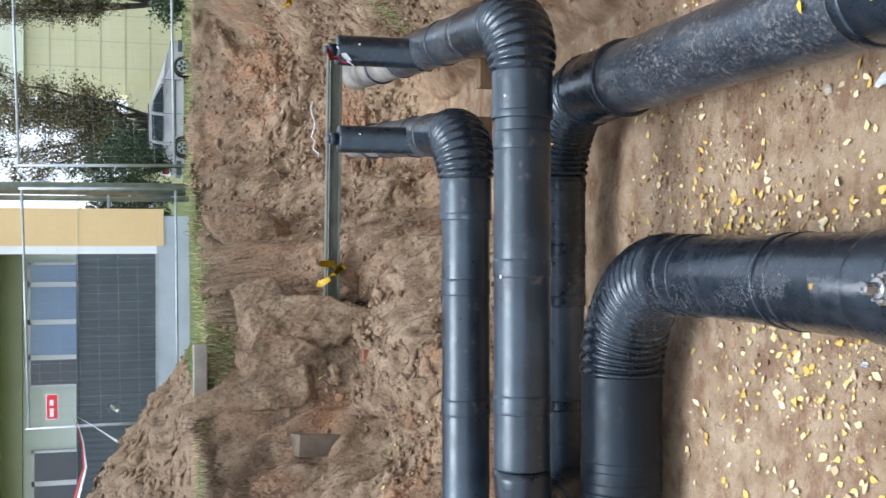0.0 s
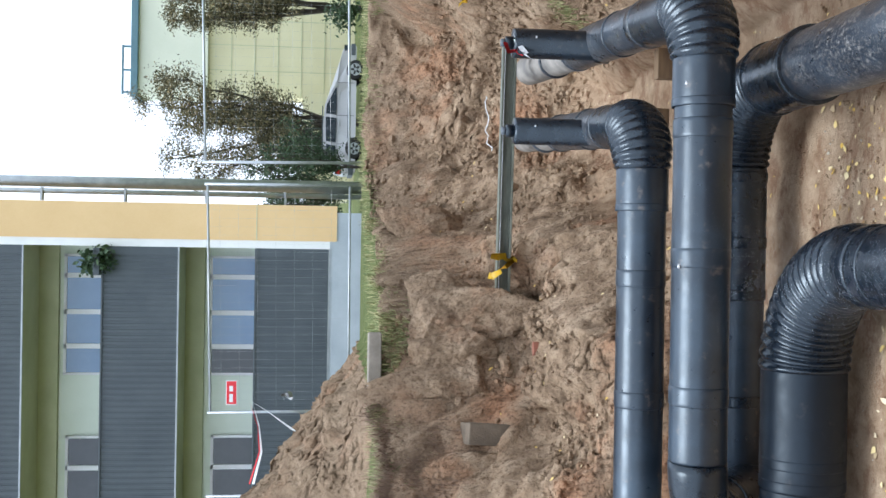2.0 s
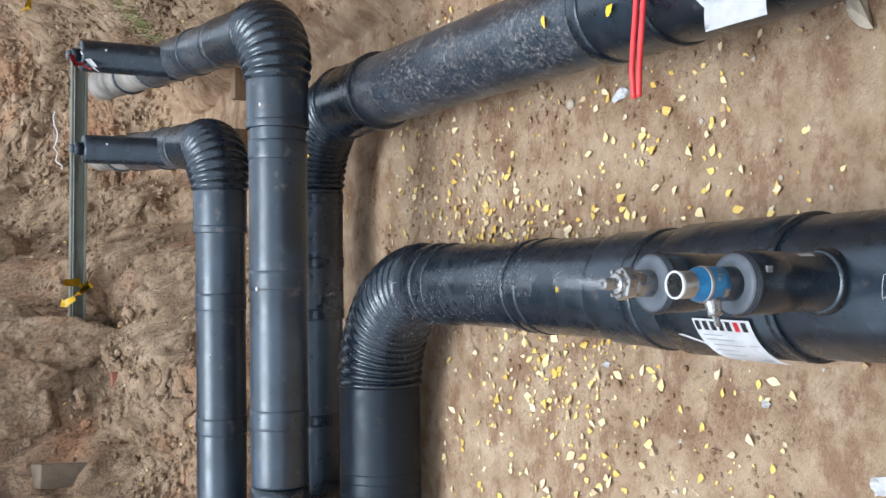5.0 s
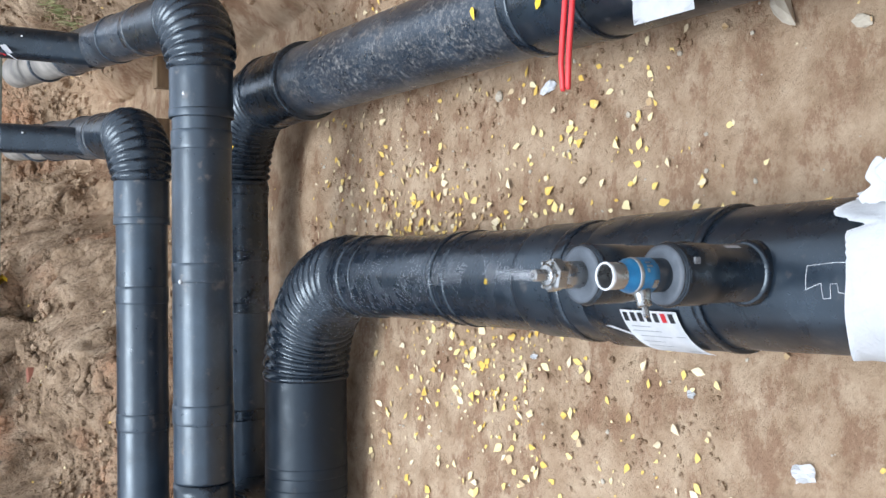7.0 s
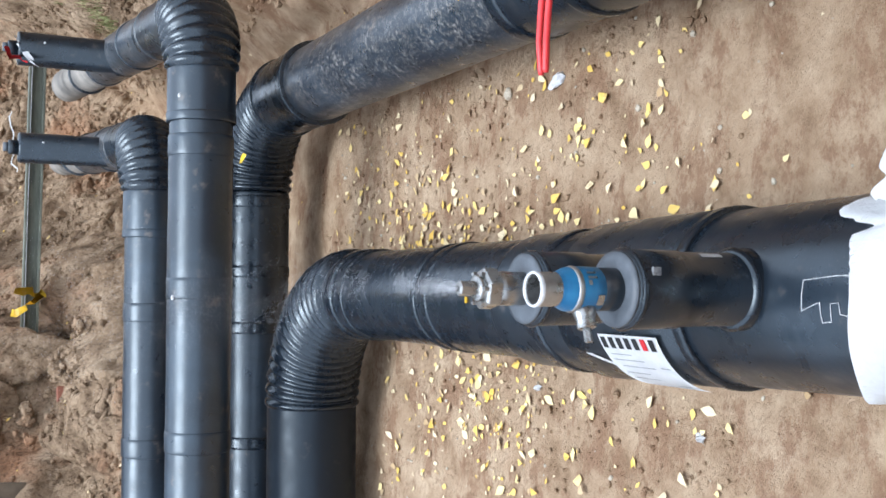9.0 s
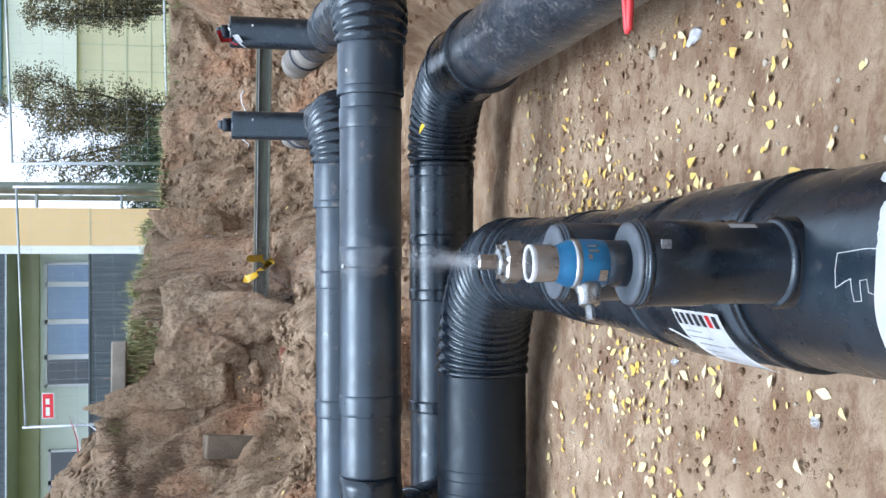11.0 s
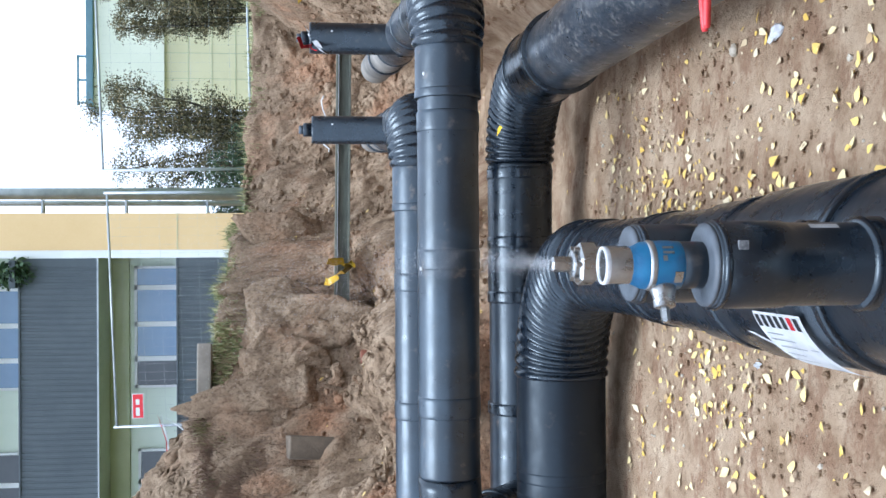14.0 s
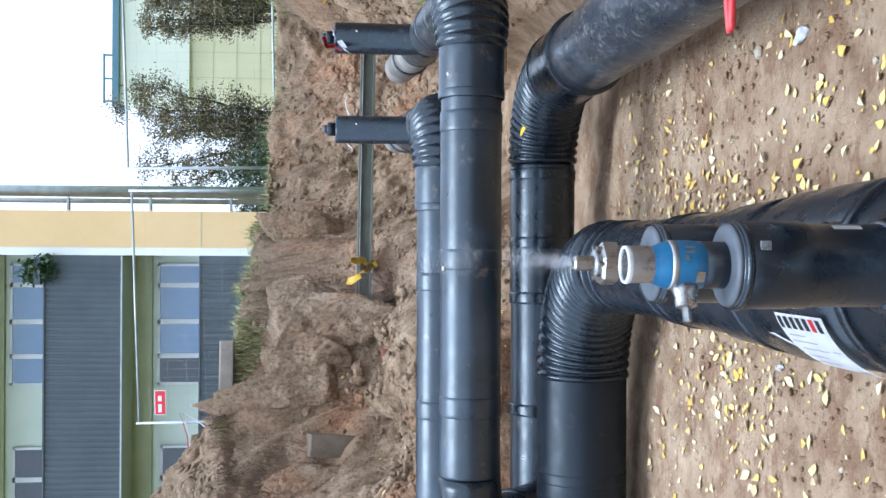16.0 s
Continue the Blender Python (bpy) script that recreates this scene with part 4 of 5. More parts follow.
rng = np.random.default_rng(21)
n = 17000
x, y = rng.uniform(-2.0, 1.6, n), rng.uniform(0.6, 5.0, n)
density = 0.15 + 0.75 * np.exp(-((x - 0.34) / 0.34) ** 2 - ((y - 3.8) / 0.95) ** 2) + 0.5 * np.exp(-((x + 0.45) / 0.5) ** 2 - ((y - 3.2) / 0.85) ** 2)
density = density * (0.5 + 1.3 * smooth_step(0.38, 0.62, fbm(x * 2.2, y * 2.2, 4, 111))) * (0.35 + 0.65 * smooth_step(1.6, 3.0, y))
keep = rng.random(n) < density * 0.5
clear = (abs(x) > 0.14) & (abs(x - CX) > 0.12) & ~((y > 4.28) & (x < -0.1))
x, y = x[keep & clear], y[keep & clear]
scatter_leaves(on_ground(x, y), rng.choice([0.013, 0.022, 0.033, 0.044], len(x), p=[0.25, 0.3, 0.28, 0.17]), 22, "fallen_leaves", "yellow and cream fallen birch leaves on sand")
x, y = rng.uniform(-2.2, 2.3, 1900), rng.uniform(5.5, 10.5, 1900)
keep = (np.min(inside(x, y), 0) > 0.1) & (rng.random(1900) < 0.3 + 0.7 * np.exp(-((x - 0.2) / 0.35) ** 2 - ((y - 6.9) / 0.6) ** 2))
scatter_leaves(on_ground(x[keep], y[keep]), rng.uniform(0.014, 0.034, keep.sum()), 23, "fallen_leaves", "yellow fallen birch leaves on the earth bank")


def pipe_leaf(x, y, z, s, seed, label):
    rnd = random.Random(seed)
    bm = bmesh.new()
    c = bm.verts.new((0, 0, 0))
    ring = [bm.verts.new((px * s, py * s, 0.1 * s * rnd.uniform(0, 1) + 0.2 * s * abs(px))) for px, py in ((0, -0.5), (0.3, -0.25), (0.3, 0.1), (0, 0.55), (-0.3, 0.1), (-0.3, -0.25))]
    for a, b in zip(ring, ring[1:] + ring[:1]):
        bm.faces.new((c, a, b))
    ob = part("fallen_leaf", bm, YELLOW, None, label)
    ob.matrix_world = pose(x, y, z, rnd.uniform(-10, 25), rnd.uniform(-15, 15), rnd.uniform(0, 360))
    tagged(ob, category="leaf", group="leaves on pipes")


pipe_leaf(0.635, 4.95, CZ + 0.195, 0.07, 1, "yellow leaf lying on the ribbed elbow")
pipe_leaf(0.86, 2.42, CZ + 0.172, 0.05, 2, "yellow leaf lying on the pipe")
pipe_leaf(0.9, 2.78, CZ + 0.172, 0.045, 3, "pale leaf lying on the pipe")
pipe_leaf(1.0, 2.75, CZ + 0.158, 0.03, 4, "pale leaf lying on the pipe")


def strands(name, spots, material, label, category, length, thick, seed, kind="stuff", droop=0.5):
    """Thin bent blades or roots, each a three-sided taper."""
    rng = np.random.default_rng(seed)
    verts, faces = [], []
    for x, y, z in spots:
        a, L = rng.uniform(0, 6.28), length * rng.uniform(0.4, 1.3)
        lean = rng.uniform(0.1, 1.0) * droop
        d = np.array([math.cos(a), math.sin(a), 0])
        side = np.array([-math.sin(a), math.cos(a), 0]) * thick
        base = len(verts)
        for k, f in enumerate((0, 0.4, 0.75)):
            c = np.array([x, y, z - 0.01]) + d * L * lean * f * f + np.array([0, 0, L * f * (1 - 0.45 * lean * f)])
            verts += [c - side * (1 - f * 0.7), c + side * (1 - f * 0.7)]
        verts.append(np.array([x, y, z - 0.01]) + d * L * lean + np.array([0, 0, L * (1 - 0.5 * lean)]))
        b = base
        faces += [(b, b + 1, b + 3, b + 2), (b + 2, b + 3, b + 5, b + 4), (b + 4, b + 5, b + 6)]
    me = bpy.data.meshes.new(name)
    me.from_pydata([tuple(v) for v in verts], [], faces)
    me.materials.append(material)
    return tagged(new(name, me), label, category, kind=kind)


n = 60000
x, y = rng.uniform(-4, 3.4, n), rng.uniform(6.4, 14.5, n)
rim = np.min(inside(x, y), 0) + 0.25 * (fbm(x * 3, y * 3, 4, 91) - 0.5)
bare = (x < -1.1) & (y > 8.5) & (y < 13.4)
keep = (rim < 0.1) & (rim > -1.3) & ~bare & (rng.random(n) < 0.2 + 0.45 * np.exp(rim * 3))
strands("grass", np.stack([x, y, ground_height(x, y)], 1)[keep], BLADE, "green and yellowed grass along the pit's rim", "grass", 0.105, 0.0036, 31)
n = 3000
x = rng.uniform(-1.3, 0.3, n)
y = np.interp(x, BACK_X, BACK_Y) + rng.normal(-0.01, 0.035, n)
keep = fbm(x * 4, y * 4, 3, 95) > 0.42
strands("overhanging_grass", np.stack([x, y, ground_height(x, y) - 0.02], 1)[keep], BLADE, "long grass drooping over the pit's edge", "grass", 0.095, 0.0034, 35, droop=1.3)
n = 3600
x = rng.normal(-1.45, 0.22, n)
y = np.interp(x, BACK_X, BACK_Y) + rng.normal(0.0, 0.09, n)
strands("hanging_turf", np.stack([x, y, ground_height(x, y)], 1), ROOT, "dry matted turf and roots at the rim", "turf", 0.17, 0.0025, 32, droop=1.2)
n = 700
x, y = rng.normal(2.0, 0.14, n), rng.normal(8.0, 0.2, n)
strands("grass_tuft", np.stack([x, y, ground_height(x, y)], 1), BLADE, "green grass tuft on the earth bank", "grass", 0.09, 0.004, 33)
random.seed(41)
root_bm = bmesh.new()
for k in range(70):
    x, y = random.uniform(-2.2, 2.3), random.uniform(6.2, 11)
    z = float(ground_height(x, y))
    if float(np.min(inside(x, y))) < 0.05 or z < 0.5:
        continue
    pts = [Vector((x, y, z + 0.0))]
    d = Vector((random.uniform(-1, 1), random.uniform(-1, 0.2), random.uniform(-0.4, 0.3))).normalized()
    for q in range(6):
        d = (d + Vector((random.uniform(-0.5, 0.5), random.uniform(-0.5, 0.5), random.uniform(-0.5, 0.3)))).normalized()
        pts.append(pts[-1] + d * random.uniform(0.02, 0.06))
    tube(pts, [0.004 * (1 - i / 8) for i in range(len(pts))], 5, False, root_bm)
tagged(part("roots", root_bm, ROOT, None, "thin torn roots hanging from the earth"), category="roots", kind="stuff")


def earth_blocks(count, seed):
    """Large broken lumps of earth sitting in the dug face."""
    rnd = np.random.default_rng(seed)
    bm = bmesh.new()
    bmesh.ops.create_icosphere(bm, subdivisions=3, radius=1)
    ball = np.array([v.co[:] for v in bm.verts])
    tri = np.array([[v.index for v in f.verts] for f in bm.faces])
    bm.free()
    verts, faces, made = [], [], 0
    while made < count:
        x, y = rnd.uniform(-2.4, 2.4), rnd.uniform(5.7, 11.6)
        z = float(ground_height(x, y))
        if z < 0.55 or float(np.min(inside(x, y))) < 0.06 or (abs(x - 1.2) < 0.6 and y < 9.2):
            continue
        s = 0.01 + 0.05 * rnd.random() ** 4
        o = rnd.uniform(0, 50, 2)
        lump_r = 1 + 0.9 * (fbm(ball[:, 0] * 1.1 + o[0], ball[:, 1] * 1.1 + ball[:, 2] * 1.3 + o[1], 4, 5, 0.55) - 0.5) + 0.25 * (fbm(ball[:, 2] * 4 + o[1], ball[:, 0] * 4 + o[0], 3, 6) - 0.5)
        facet = rnd.normal(0, 1, (14, 3))
        facet /= np.linalg.norm(facet, axis=1)[:, None]
        cut = np.min(0.8 / np.clip(ball @ facet.T, 0.3, 1), 1)
        v = ball * np.minimum(lump_r, cut * lump_r.mean())[:, None] * s * rnd.uniform(0.6, 1.25, 3)
        faces.append(tri + made * len(ball))
        verts.append(v + (x, y, z - 0.15 * s))
        made += 1
    me = bpy.data.meshes.new("earth_blocks")
    me.from_pydata(np.concatenate(verts).tolist(), [], np.concatenate(faces).tolist())
    me.materials.append(SOIL)
    return tagged(new("earth_blocks", me), "broken brown earth lumps in the dug face", "earth", kind="stuff")


earth_blocks(900, 17)


def earth_slab(x, drop, size, seed):
    """A sheer slab of firm earth left standing under the rim."""
    rnd = np.random.default_rng(seed)
    bm = bmesh.new()
    bmesh.ops.create_icosphere(bm, subdivisions=6, radius=1)
    ball = np.array([v.co[:] for v in bm.verts])
    o = rnd.uniform(0, 40, 2)
    facet = np.vstack([rnd.normal(0, 1, (16, 3)), [(0.1, -1, 0.15), (-0.5, -1, 0.1), (0.6, -0.9, 0.2)]])
    facet /= np.linalg.norm(facet, axis=1)[:, None]
    r = np.min(0.78 / np.clip(ball @ facet.T, 0.25, 1), 1)
    q = ball * r[:, None]
    rough = 0.34 * (fbm(q[:, 0] * 1.7 + o[0], q[:, 2] * 1.2 + q[:, 1] + o[1], 6, 5, 0.52) - 0.5) + 0.17 * (fbm(q[:, 0] * 7 + o[1], q[:, 2] * 5 + q[:, 1] * 5 + o[0], 5, 6, 0.62, True) - 0.6)
    q = q * (1 + rough)[:, None] * size
    rim = float(np.interp(x, BACK_X, BACK_Y))
    for v, c in zip(bm.verts, q):
        v.co = c + (x, rim - 0.04, 2.0 - drop)
    tagged(part("earth_slab", bm, SOIL, None, "sheer slab of firm brown earth under the rim", True), category="earth", group="earth slabs")


for k, (x, drop, size) in enumerate(((-0.98, 0.42, (0.24, 0.24, 0.4)), (-0.78, 0.44, (0.28, 0.3, 0.42)), (-0.58, 0.46, (0.3, 0.3, 0.42)), (-0.4, 0.44, (0.26, 0.24, 0.38)), (0.14, 0.42, (0.3, 0.2, 0.34)), (0.6, 0.4, (0.3, 0.17, 0.32)), (-1.55, 0.5, (0.26, 0.18, 0.4)))):
    earth_slab(x, drop, size, 300 + k)


def steam(count, seed):
    """Fine droplets blown up out of the plug, dense at its mouth and thinning as they drift."""
    rnd = np.random.default_rng(seed)
    f = rnd.random(count) ** 1.7
    spread = 0.006 + 0.08 * f ** 1.2
    x = rx - 0.04 * f + rnd.normal(0, 1, count) * spread + 0.015 * np.sin(f * 7)
    y = 1.815 + 0.12 * f + rnd.normal(0, 1, count) * spread
    z = 0.95 + 0.75 * f + rnd.normal(0, 0.02, count)
    keep = fbm(x * 14 + 3, z * 9 + y * 5, 3, 7) > 0.3
    c = np.stack([x, y, z], 1)[keep]
    r = (0.00006 + 0.00008 * rnd.random(len(c)))[:, None, None]
    shape = np.array([(1, 1, 1), (-1, -1, 1), (-1, 1, -1), (1, -1, -1)], float)
    v = (c[:, None, :] + shape[None] * r).reshape(-1, 3)
    b = np.arange(len(c))[:, None] * 4
    tri = np.concatenate([b + q for q in ([0, 1, 2], [0, 3, 1], [0, 2, 3], [1, 3, 2])])
    me = bpy.data.meshes.new("steam")
    me.from_pydata(v.tolist(), [], tri.tolist())
    me.materials.append(WATER)
    return tagged(new("steam", me), "thin white steam rising from the valve plug", "steam", kind="stuff")


WATER = surface("water_droplets", (0.85, 0.86, 0.88), (0.92, 0.93, 0.95), 20, 90, 0.4, relief=0.0)
steam(60000, 19)

# ---- temporary fence ----
def fence_panel(width, height, label):
    p = thing("fence_panel", label, "fence", "temporary fence panels")
    part("post", tube([(0, 0, -0.1), (0, 0, height + 0.04)], 0.021, 12), GALV, p, "", True)
    part("post", tube([(width, 0, -0.1), (width, 0, height + 0.04)], 0.021, 12), GALV, p, "", True)
    part("top_rail", tube([(0, 0, height), (width, 0, height)], 0.017, 12), GALV, p, "", True)
    part("bottom_rail", tube([(0, 0, 0.12), (width, 0, 0.12)], 0.017, 12), GALV, p, "", True)
    bm = bmesh.new()
    for k in range(1, int(width / 0.12)):
        tube([(k * 0.12, 0, 0.12), (k * 0.12, 0, height)], 0.0008, 4, False, bm)
    for k in range(1, int(height / 0.26)):
        tube([(0, 0.003, 0.12 + k * 0.26), (width, 0.003, 0.12 + k * 0.26)], 0.0008, 4, False, bm)
    tagged(part("wire_mesh", bm, GALV, p, "thin welded wire mesh"), kind="stuff")
    return p


panel = fence_panel(3.3, 2.1, "galvanised temporary fence panel on the lawn")
panel.matrix_world = pose(0.89, 14.7, 2.04, 0, 0.6, 180 - 8)
second = copy_thing(panel, pose(1.2, 14.55, 2.06, 0, -1.0, -6))
third = copy_thing(panel, pose(-3.57, 15.0, 1.99, 0, 0, 180 - 4))

sign = thing("warning_sign", "red rectangular notice hung on the fence", "sign")
sign_plate = part("plate", box(-0.17, 0.17, -0.004, 0.004, -0.07, 0.07, 0.003), RED_INK, sign)
part("plate_border", box(-0.18, 0.18, -0.002, 0.006, -0.08, 0.08, 0.003), PAPER, sign)
for x0, x1 in ((-0.14, -0.02), (0.02, 0.1)):
    part("print_bar", box(x0, x1, -0.0055, -0.0042, -0.02, 0.03), PAPER, sign)
sign.matrix_world = pose(-2.1, 15.08, 3.8, 0, 0, -8)

ribbon([(-2.25, 15.15, 3.5), (-2.4, 15.1, 3.25), (-2.6, 15.0, 2.95), (-2.75, 14.9, 2.65)], 0.06, PAPER, "barrier_tape", "white barrier tape drooping from the fence", "tape", 0.3)
ribbon([(-2.25, 15.15, 3.54), (-2.6, 15.1, 3.42), (-2.95, 15.05, 3.39), (-3.4, 15.0, 3.52)], 0.025, RED_INK, "barrier_tape", "red and white barrier tape between fence panels", "tape", 0.4)
ribbon([(-2.25, 15.15, 3.5), (-2.6, 15.1, 3.4), (-2.95, 15.05, 3.36), (-3.4, 15.0, 3.47)], 0.04, PAPER, "barrier_tape", "white barrier tape between fence panels", "tape", 0.4)
ribbon(curl((-2.2, 15.1, 3.1), (-2.1, 15.05, 2.92), 8, 0.07, 9), 0.06, PAPER, "barrier_tape", "white barrier tape bunched on the fence post", "tape", 0.8)

# ---- apartment building behind the fence ----
FY, BY = 18.8, 20.05
house = thing("apartment_building", "pale apartment block with dark ribbed balconies and ochre end wall", "building")
part("end_wall", box(0.2, 0.84, FY - 0.04, 32, 2.38, 13.0), ORANGE_WALL, house, "ochre rendered end wall")
part("panel_joint", box(0.2, 0.845, FY - 0.046, FY - 0.036, 3.8, 3.812), SOFFIT, house)
part("plinth", box(-16, 0.72, FY - 0.02, 32, 1.4, 2.5), PLINTH, house, "grey plinth")
part("back_wall", box(-16, 0.2, BY, 32, 2.2, 13.0), CREAM_WALL, house, "pale green rendered wall")
part("corner_trim", box(0.06, 0.2, FY - 0.02, BY, 2.5, 13.0), WHITE_TRIM, house, "white painted return")


def ribbed(x0, x1, y, z0, z1, pitch=0.105):
    """Profiled sheet with upright ribs."""
    bm = bmesh.new()
    line = []
    x = x0
    while x < x1 - pitch:
        line += [(x, y), (x + 0.42 * pitch, y), (x + 0.5 * pitch, y - 0.014), (x + 0.92 * pitch, y - 0.014)]
        x += pitch
    line.append((x1, y))
    rows = [[bm.verts.new((a, b + d, z)) for a, b in line] for z, d in ((z0, 0), (z1, 0), (z1, 0.03), (z0, 0.03))]
    for low, high in zip(rows, rows[1:] + rows[:1]):
        for k in range(len(line) - 1):
            bm.faces.new((low[k], low[k + 1], high[k + 1], high[k]))
    bmesh.ops.recalc_face_normals(bm, faces=bm.faces)
    return bm


def house_window(x0, x1, z0, z1, bars, parent, pane=None):
    """A framed window: frame bars, sill and each pane."""
    w = part("window", box(x0, x1, BY - 0.03, BY + 0.02, z0, z1), DARK_PANE, parent, "white framed window")
    xs = [x0] + bars + [x1]
    for a in xs:
        t = 0.045
        part("frame_bar", box(max(a - t, x0), min(a + t, x1), BY - 0.075, BY - 0.03, z0, z1), WHITE_TRIM, w)
    for zz in (z0, z1):
        part("frame_rail", box(x0, x1, BY - 0.075, BY - 0.032, max(zz - 0.05, z0), min(zz + 0.05, z1)), WHITE_TRIM, w)
    for k, (a, b) in enumerate(zip(xs, xs[1:])):
        part("pane", box(a + 0.046, b - 0.046, BY - 0.05, BY - 0.04, z0 + 0.052, z1 - 0.052), pane[k] if pane else SKY_PANE, w)
    part("sill", box(x0 - 0.05, x1 + 0.05, BY - 0.11, BY - 0.002, z0 - 0.06, z0 - 0.001), WHITE_TRIM, w)
    return w


for k in range(4):
    z = 2.52 + 2.66 * k
    balcony = part("balcony_front", ribbed(-16, 0.06, FY, z, z + 1.28), SHEET, house, "dark grey ribbed balcony front")
    part("top_rail", box(-16, 0.06, FY - 0.035, FY + 0.02, z + 1.282, z + 1.31), SHEET, balcony)
    part("bottom_rail", box(-16, 0.06, FY - 0.03, FY - 0.001, z - 0.03, z - 0.002), GALV, balcony)
    if k:
        part("balcony_slab", box(-16, 0.058, FY + 0.012, BY - 0.002, z + 0.0, z + 0.16), SOFFIT, house, "olive painted slab")
        part("lintel", box(-16, 0.058, BY - 0.1, BY - 0.003, z - 0.35, z - 0.002), SOFFIT, house)
    house_window(-2.36, -0.1, z + 0.75, z + 2.22, [-1.82, -1.18, -0.5], house, [DARK_PANE if k == 0 else SKY_PANE, SKY_PANE, SKY_PANE, SKY_PANE])
    house_window(-6.2, -3.5, z + 0.75, z + 2.16, [-5.4, -4.1], house, [DARK_PANE] * 3)
    house_window(-10.4, -7.4, z + 0.75, z + 2.16, [-9.4, -8.3], house, [DARK_PANE] * 3)
part("roof", box(-16.2, 1.0, FY - 0.3, 32.2, 13.0, 13.3, 0.02), ROOF, house)


def leaf_cloud(name, centres, radius, count, size, material, seed, squash=0.8):
    rng = np.random.default_rng(seed)
    centres = np.asarray(centres, float)
    pick = rng.integers(0, len(centres), count)
    pos = centres[pick] + rng.normal(0, 1, (count, 3)) * radius * (1, 1, squash)
    a = rng.normal(0, 1, (count, 3))
    a /= np.linalg.norm(a, axis=1)[:, None]
    b = np.cross(a, rng.normal(0, 1, (count, 3)))
    b /= np.linalg.norm(b, axis=1)[:, None]
    s = size * rng.uniform(0.5, 1.4, (count, 1))
    v = np.stack([pos - a * s, pos + b * s * 0.5, pos + a * s, pos - b * s * 0.5], 1).reshape(-1, 3)
    f = np.arange(count * 4).reshape(-1, 4)
    me = bpy.data.meshes.new(name)
    me.from_pydata(v.tolist(), [], f.tolist())
    me.materials.append(material)
    return new(name, me)


plant = thing("hanging_plant", "green plant hanging over the balcony front", "plant")
leaves = leaf_cloud("foliage", [(-0.3, FY - 0.1, 6.5), (-0.4, FY - 0.1, 6.65), (-0.35, FY - 0.1, 6.35)], 0.1, 420, 0.06, LEAF_HEDGE, 51)
leaves.parent = plant
part("planter", box(-0.6, -0.12, FY - 0.2, FY - 0.04, 6.45, 6.56, 0.01), SHEET, plant)

house.matrix_world = pose(-0.1, 0, -0.1)
plant.matrix_world = pose(0.05, 0, -0.06)

# downpipe and duct beside the end wall
down = thing("downpipe", "grey downpipe with brackets beside the end wall", "pipe")
part("pipe_run", tube([(0.93, 19.2, 1.7), (0.93, 19.2, 13)], 0.045, 16), GALV, down, "", True)
for z in (3.2, 4.62, 6.05, 7.5):
    part("bracket", box(0.76, 0.99, 19.13, 19.27, z, z + 0.04, 0.004), GALV, down)
mast = tagged(part("steel_mast", tube([(1.12, 19.6, 1.6), (1.12, 19.6, 8), (1.1, 19.6, 14)], [0.12, 0.1, 0.07], 20), GALV, None, "pale galvanised mast beside the building", True), category="mast")

# ---- far hall, trees, hedge and car ----
hall = thing("hall_building", "large cream clad hall with pale fascia", "building")
part("low_wing", box(3.0, 7.0, 44.5, 60, 0.2, 4.0), HALL_WALL, hall, "cream low wing")
part("wall", box(7.0, 34, 46, 47.6, 0.2, 8.1), HALL_WALL, hall, "cream clad wall with panel joints")
for k in range(1, 26):
    part("panel_joint", box(7.0 + k * 1.1, 7.03 + k * 1.1, 45.985, 45.999, 0.3, 8.1), SOFFIT, hall)
for k in range(1, 7):
    part("panel_joint", box(7.0, 34, 45.984, 45.998, 1.1 + k * 1.0, 1.13 + k * 1.0), SOFFIT, hall)
part("fascia", box(6.9, 34, 45.8, 47.6, 8.1, 11.0), HALL_TOP, hall, "pale fascia band")
part("roof_edge", box(6.8, 34.2, 45.6, 47.6, 11.0, 11.3, 0.03), ROOF, hall, "dark teal roof edge")
part("roof_rail", box(6.9, 9.0, 45.7, 45.8, 11.6, 11.68), ROOF, hall)
for x in (6.95, 7.9, 8.9):
    part("rail_post", box(x, x + 0.08, 45.7, 45.8, 11.3, 11.6), ROOF, hall)


hall.matrix_world = pose(-0.6, 0, -0.55)


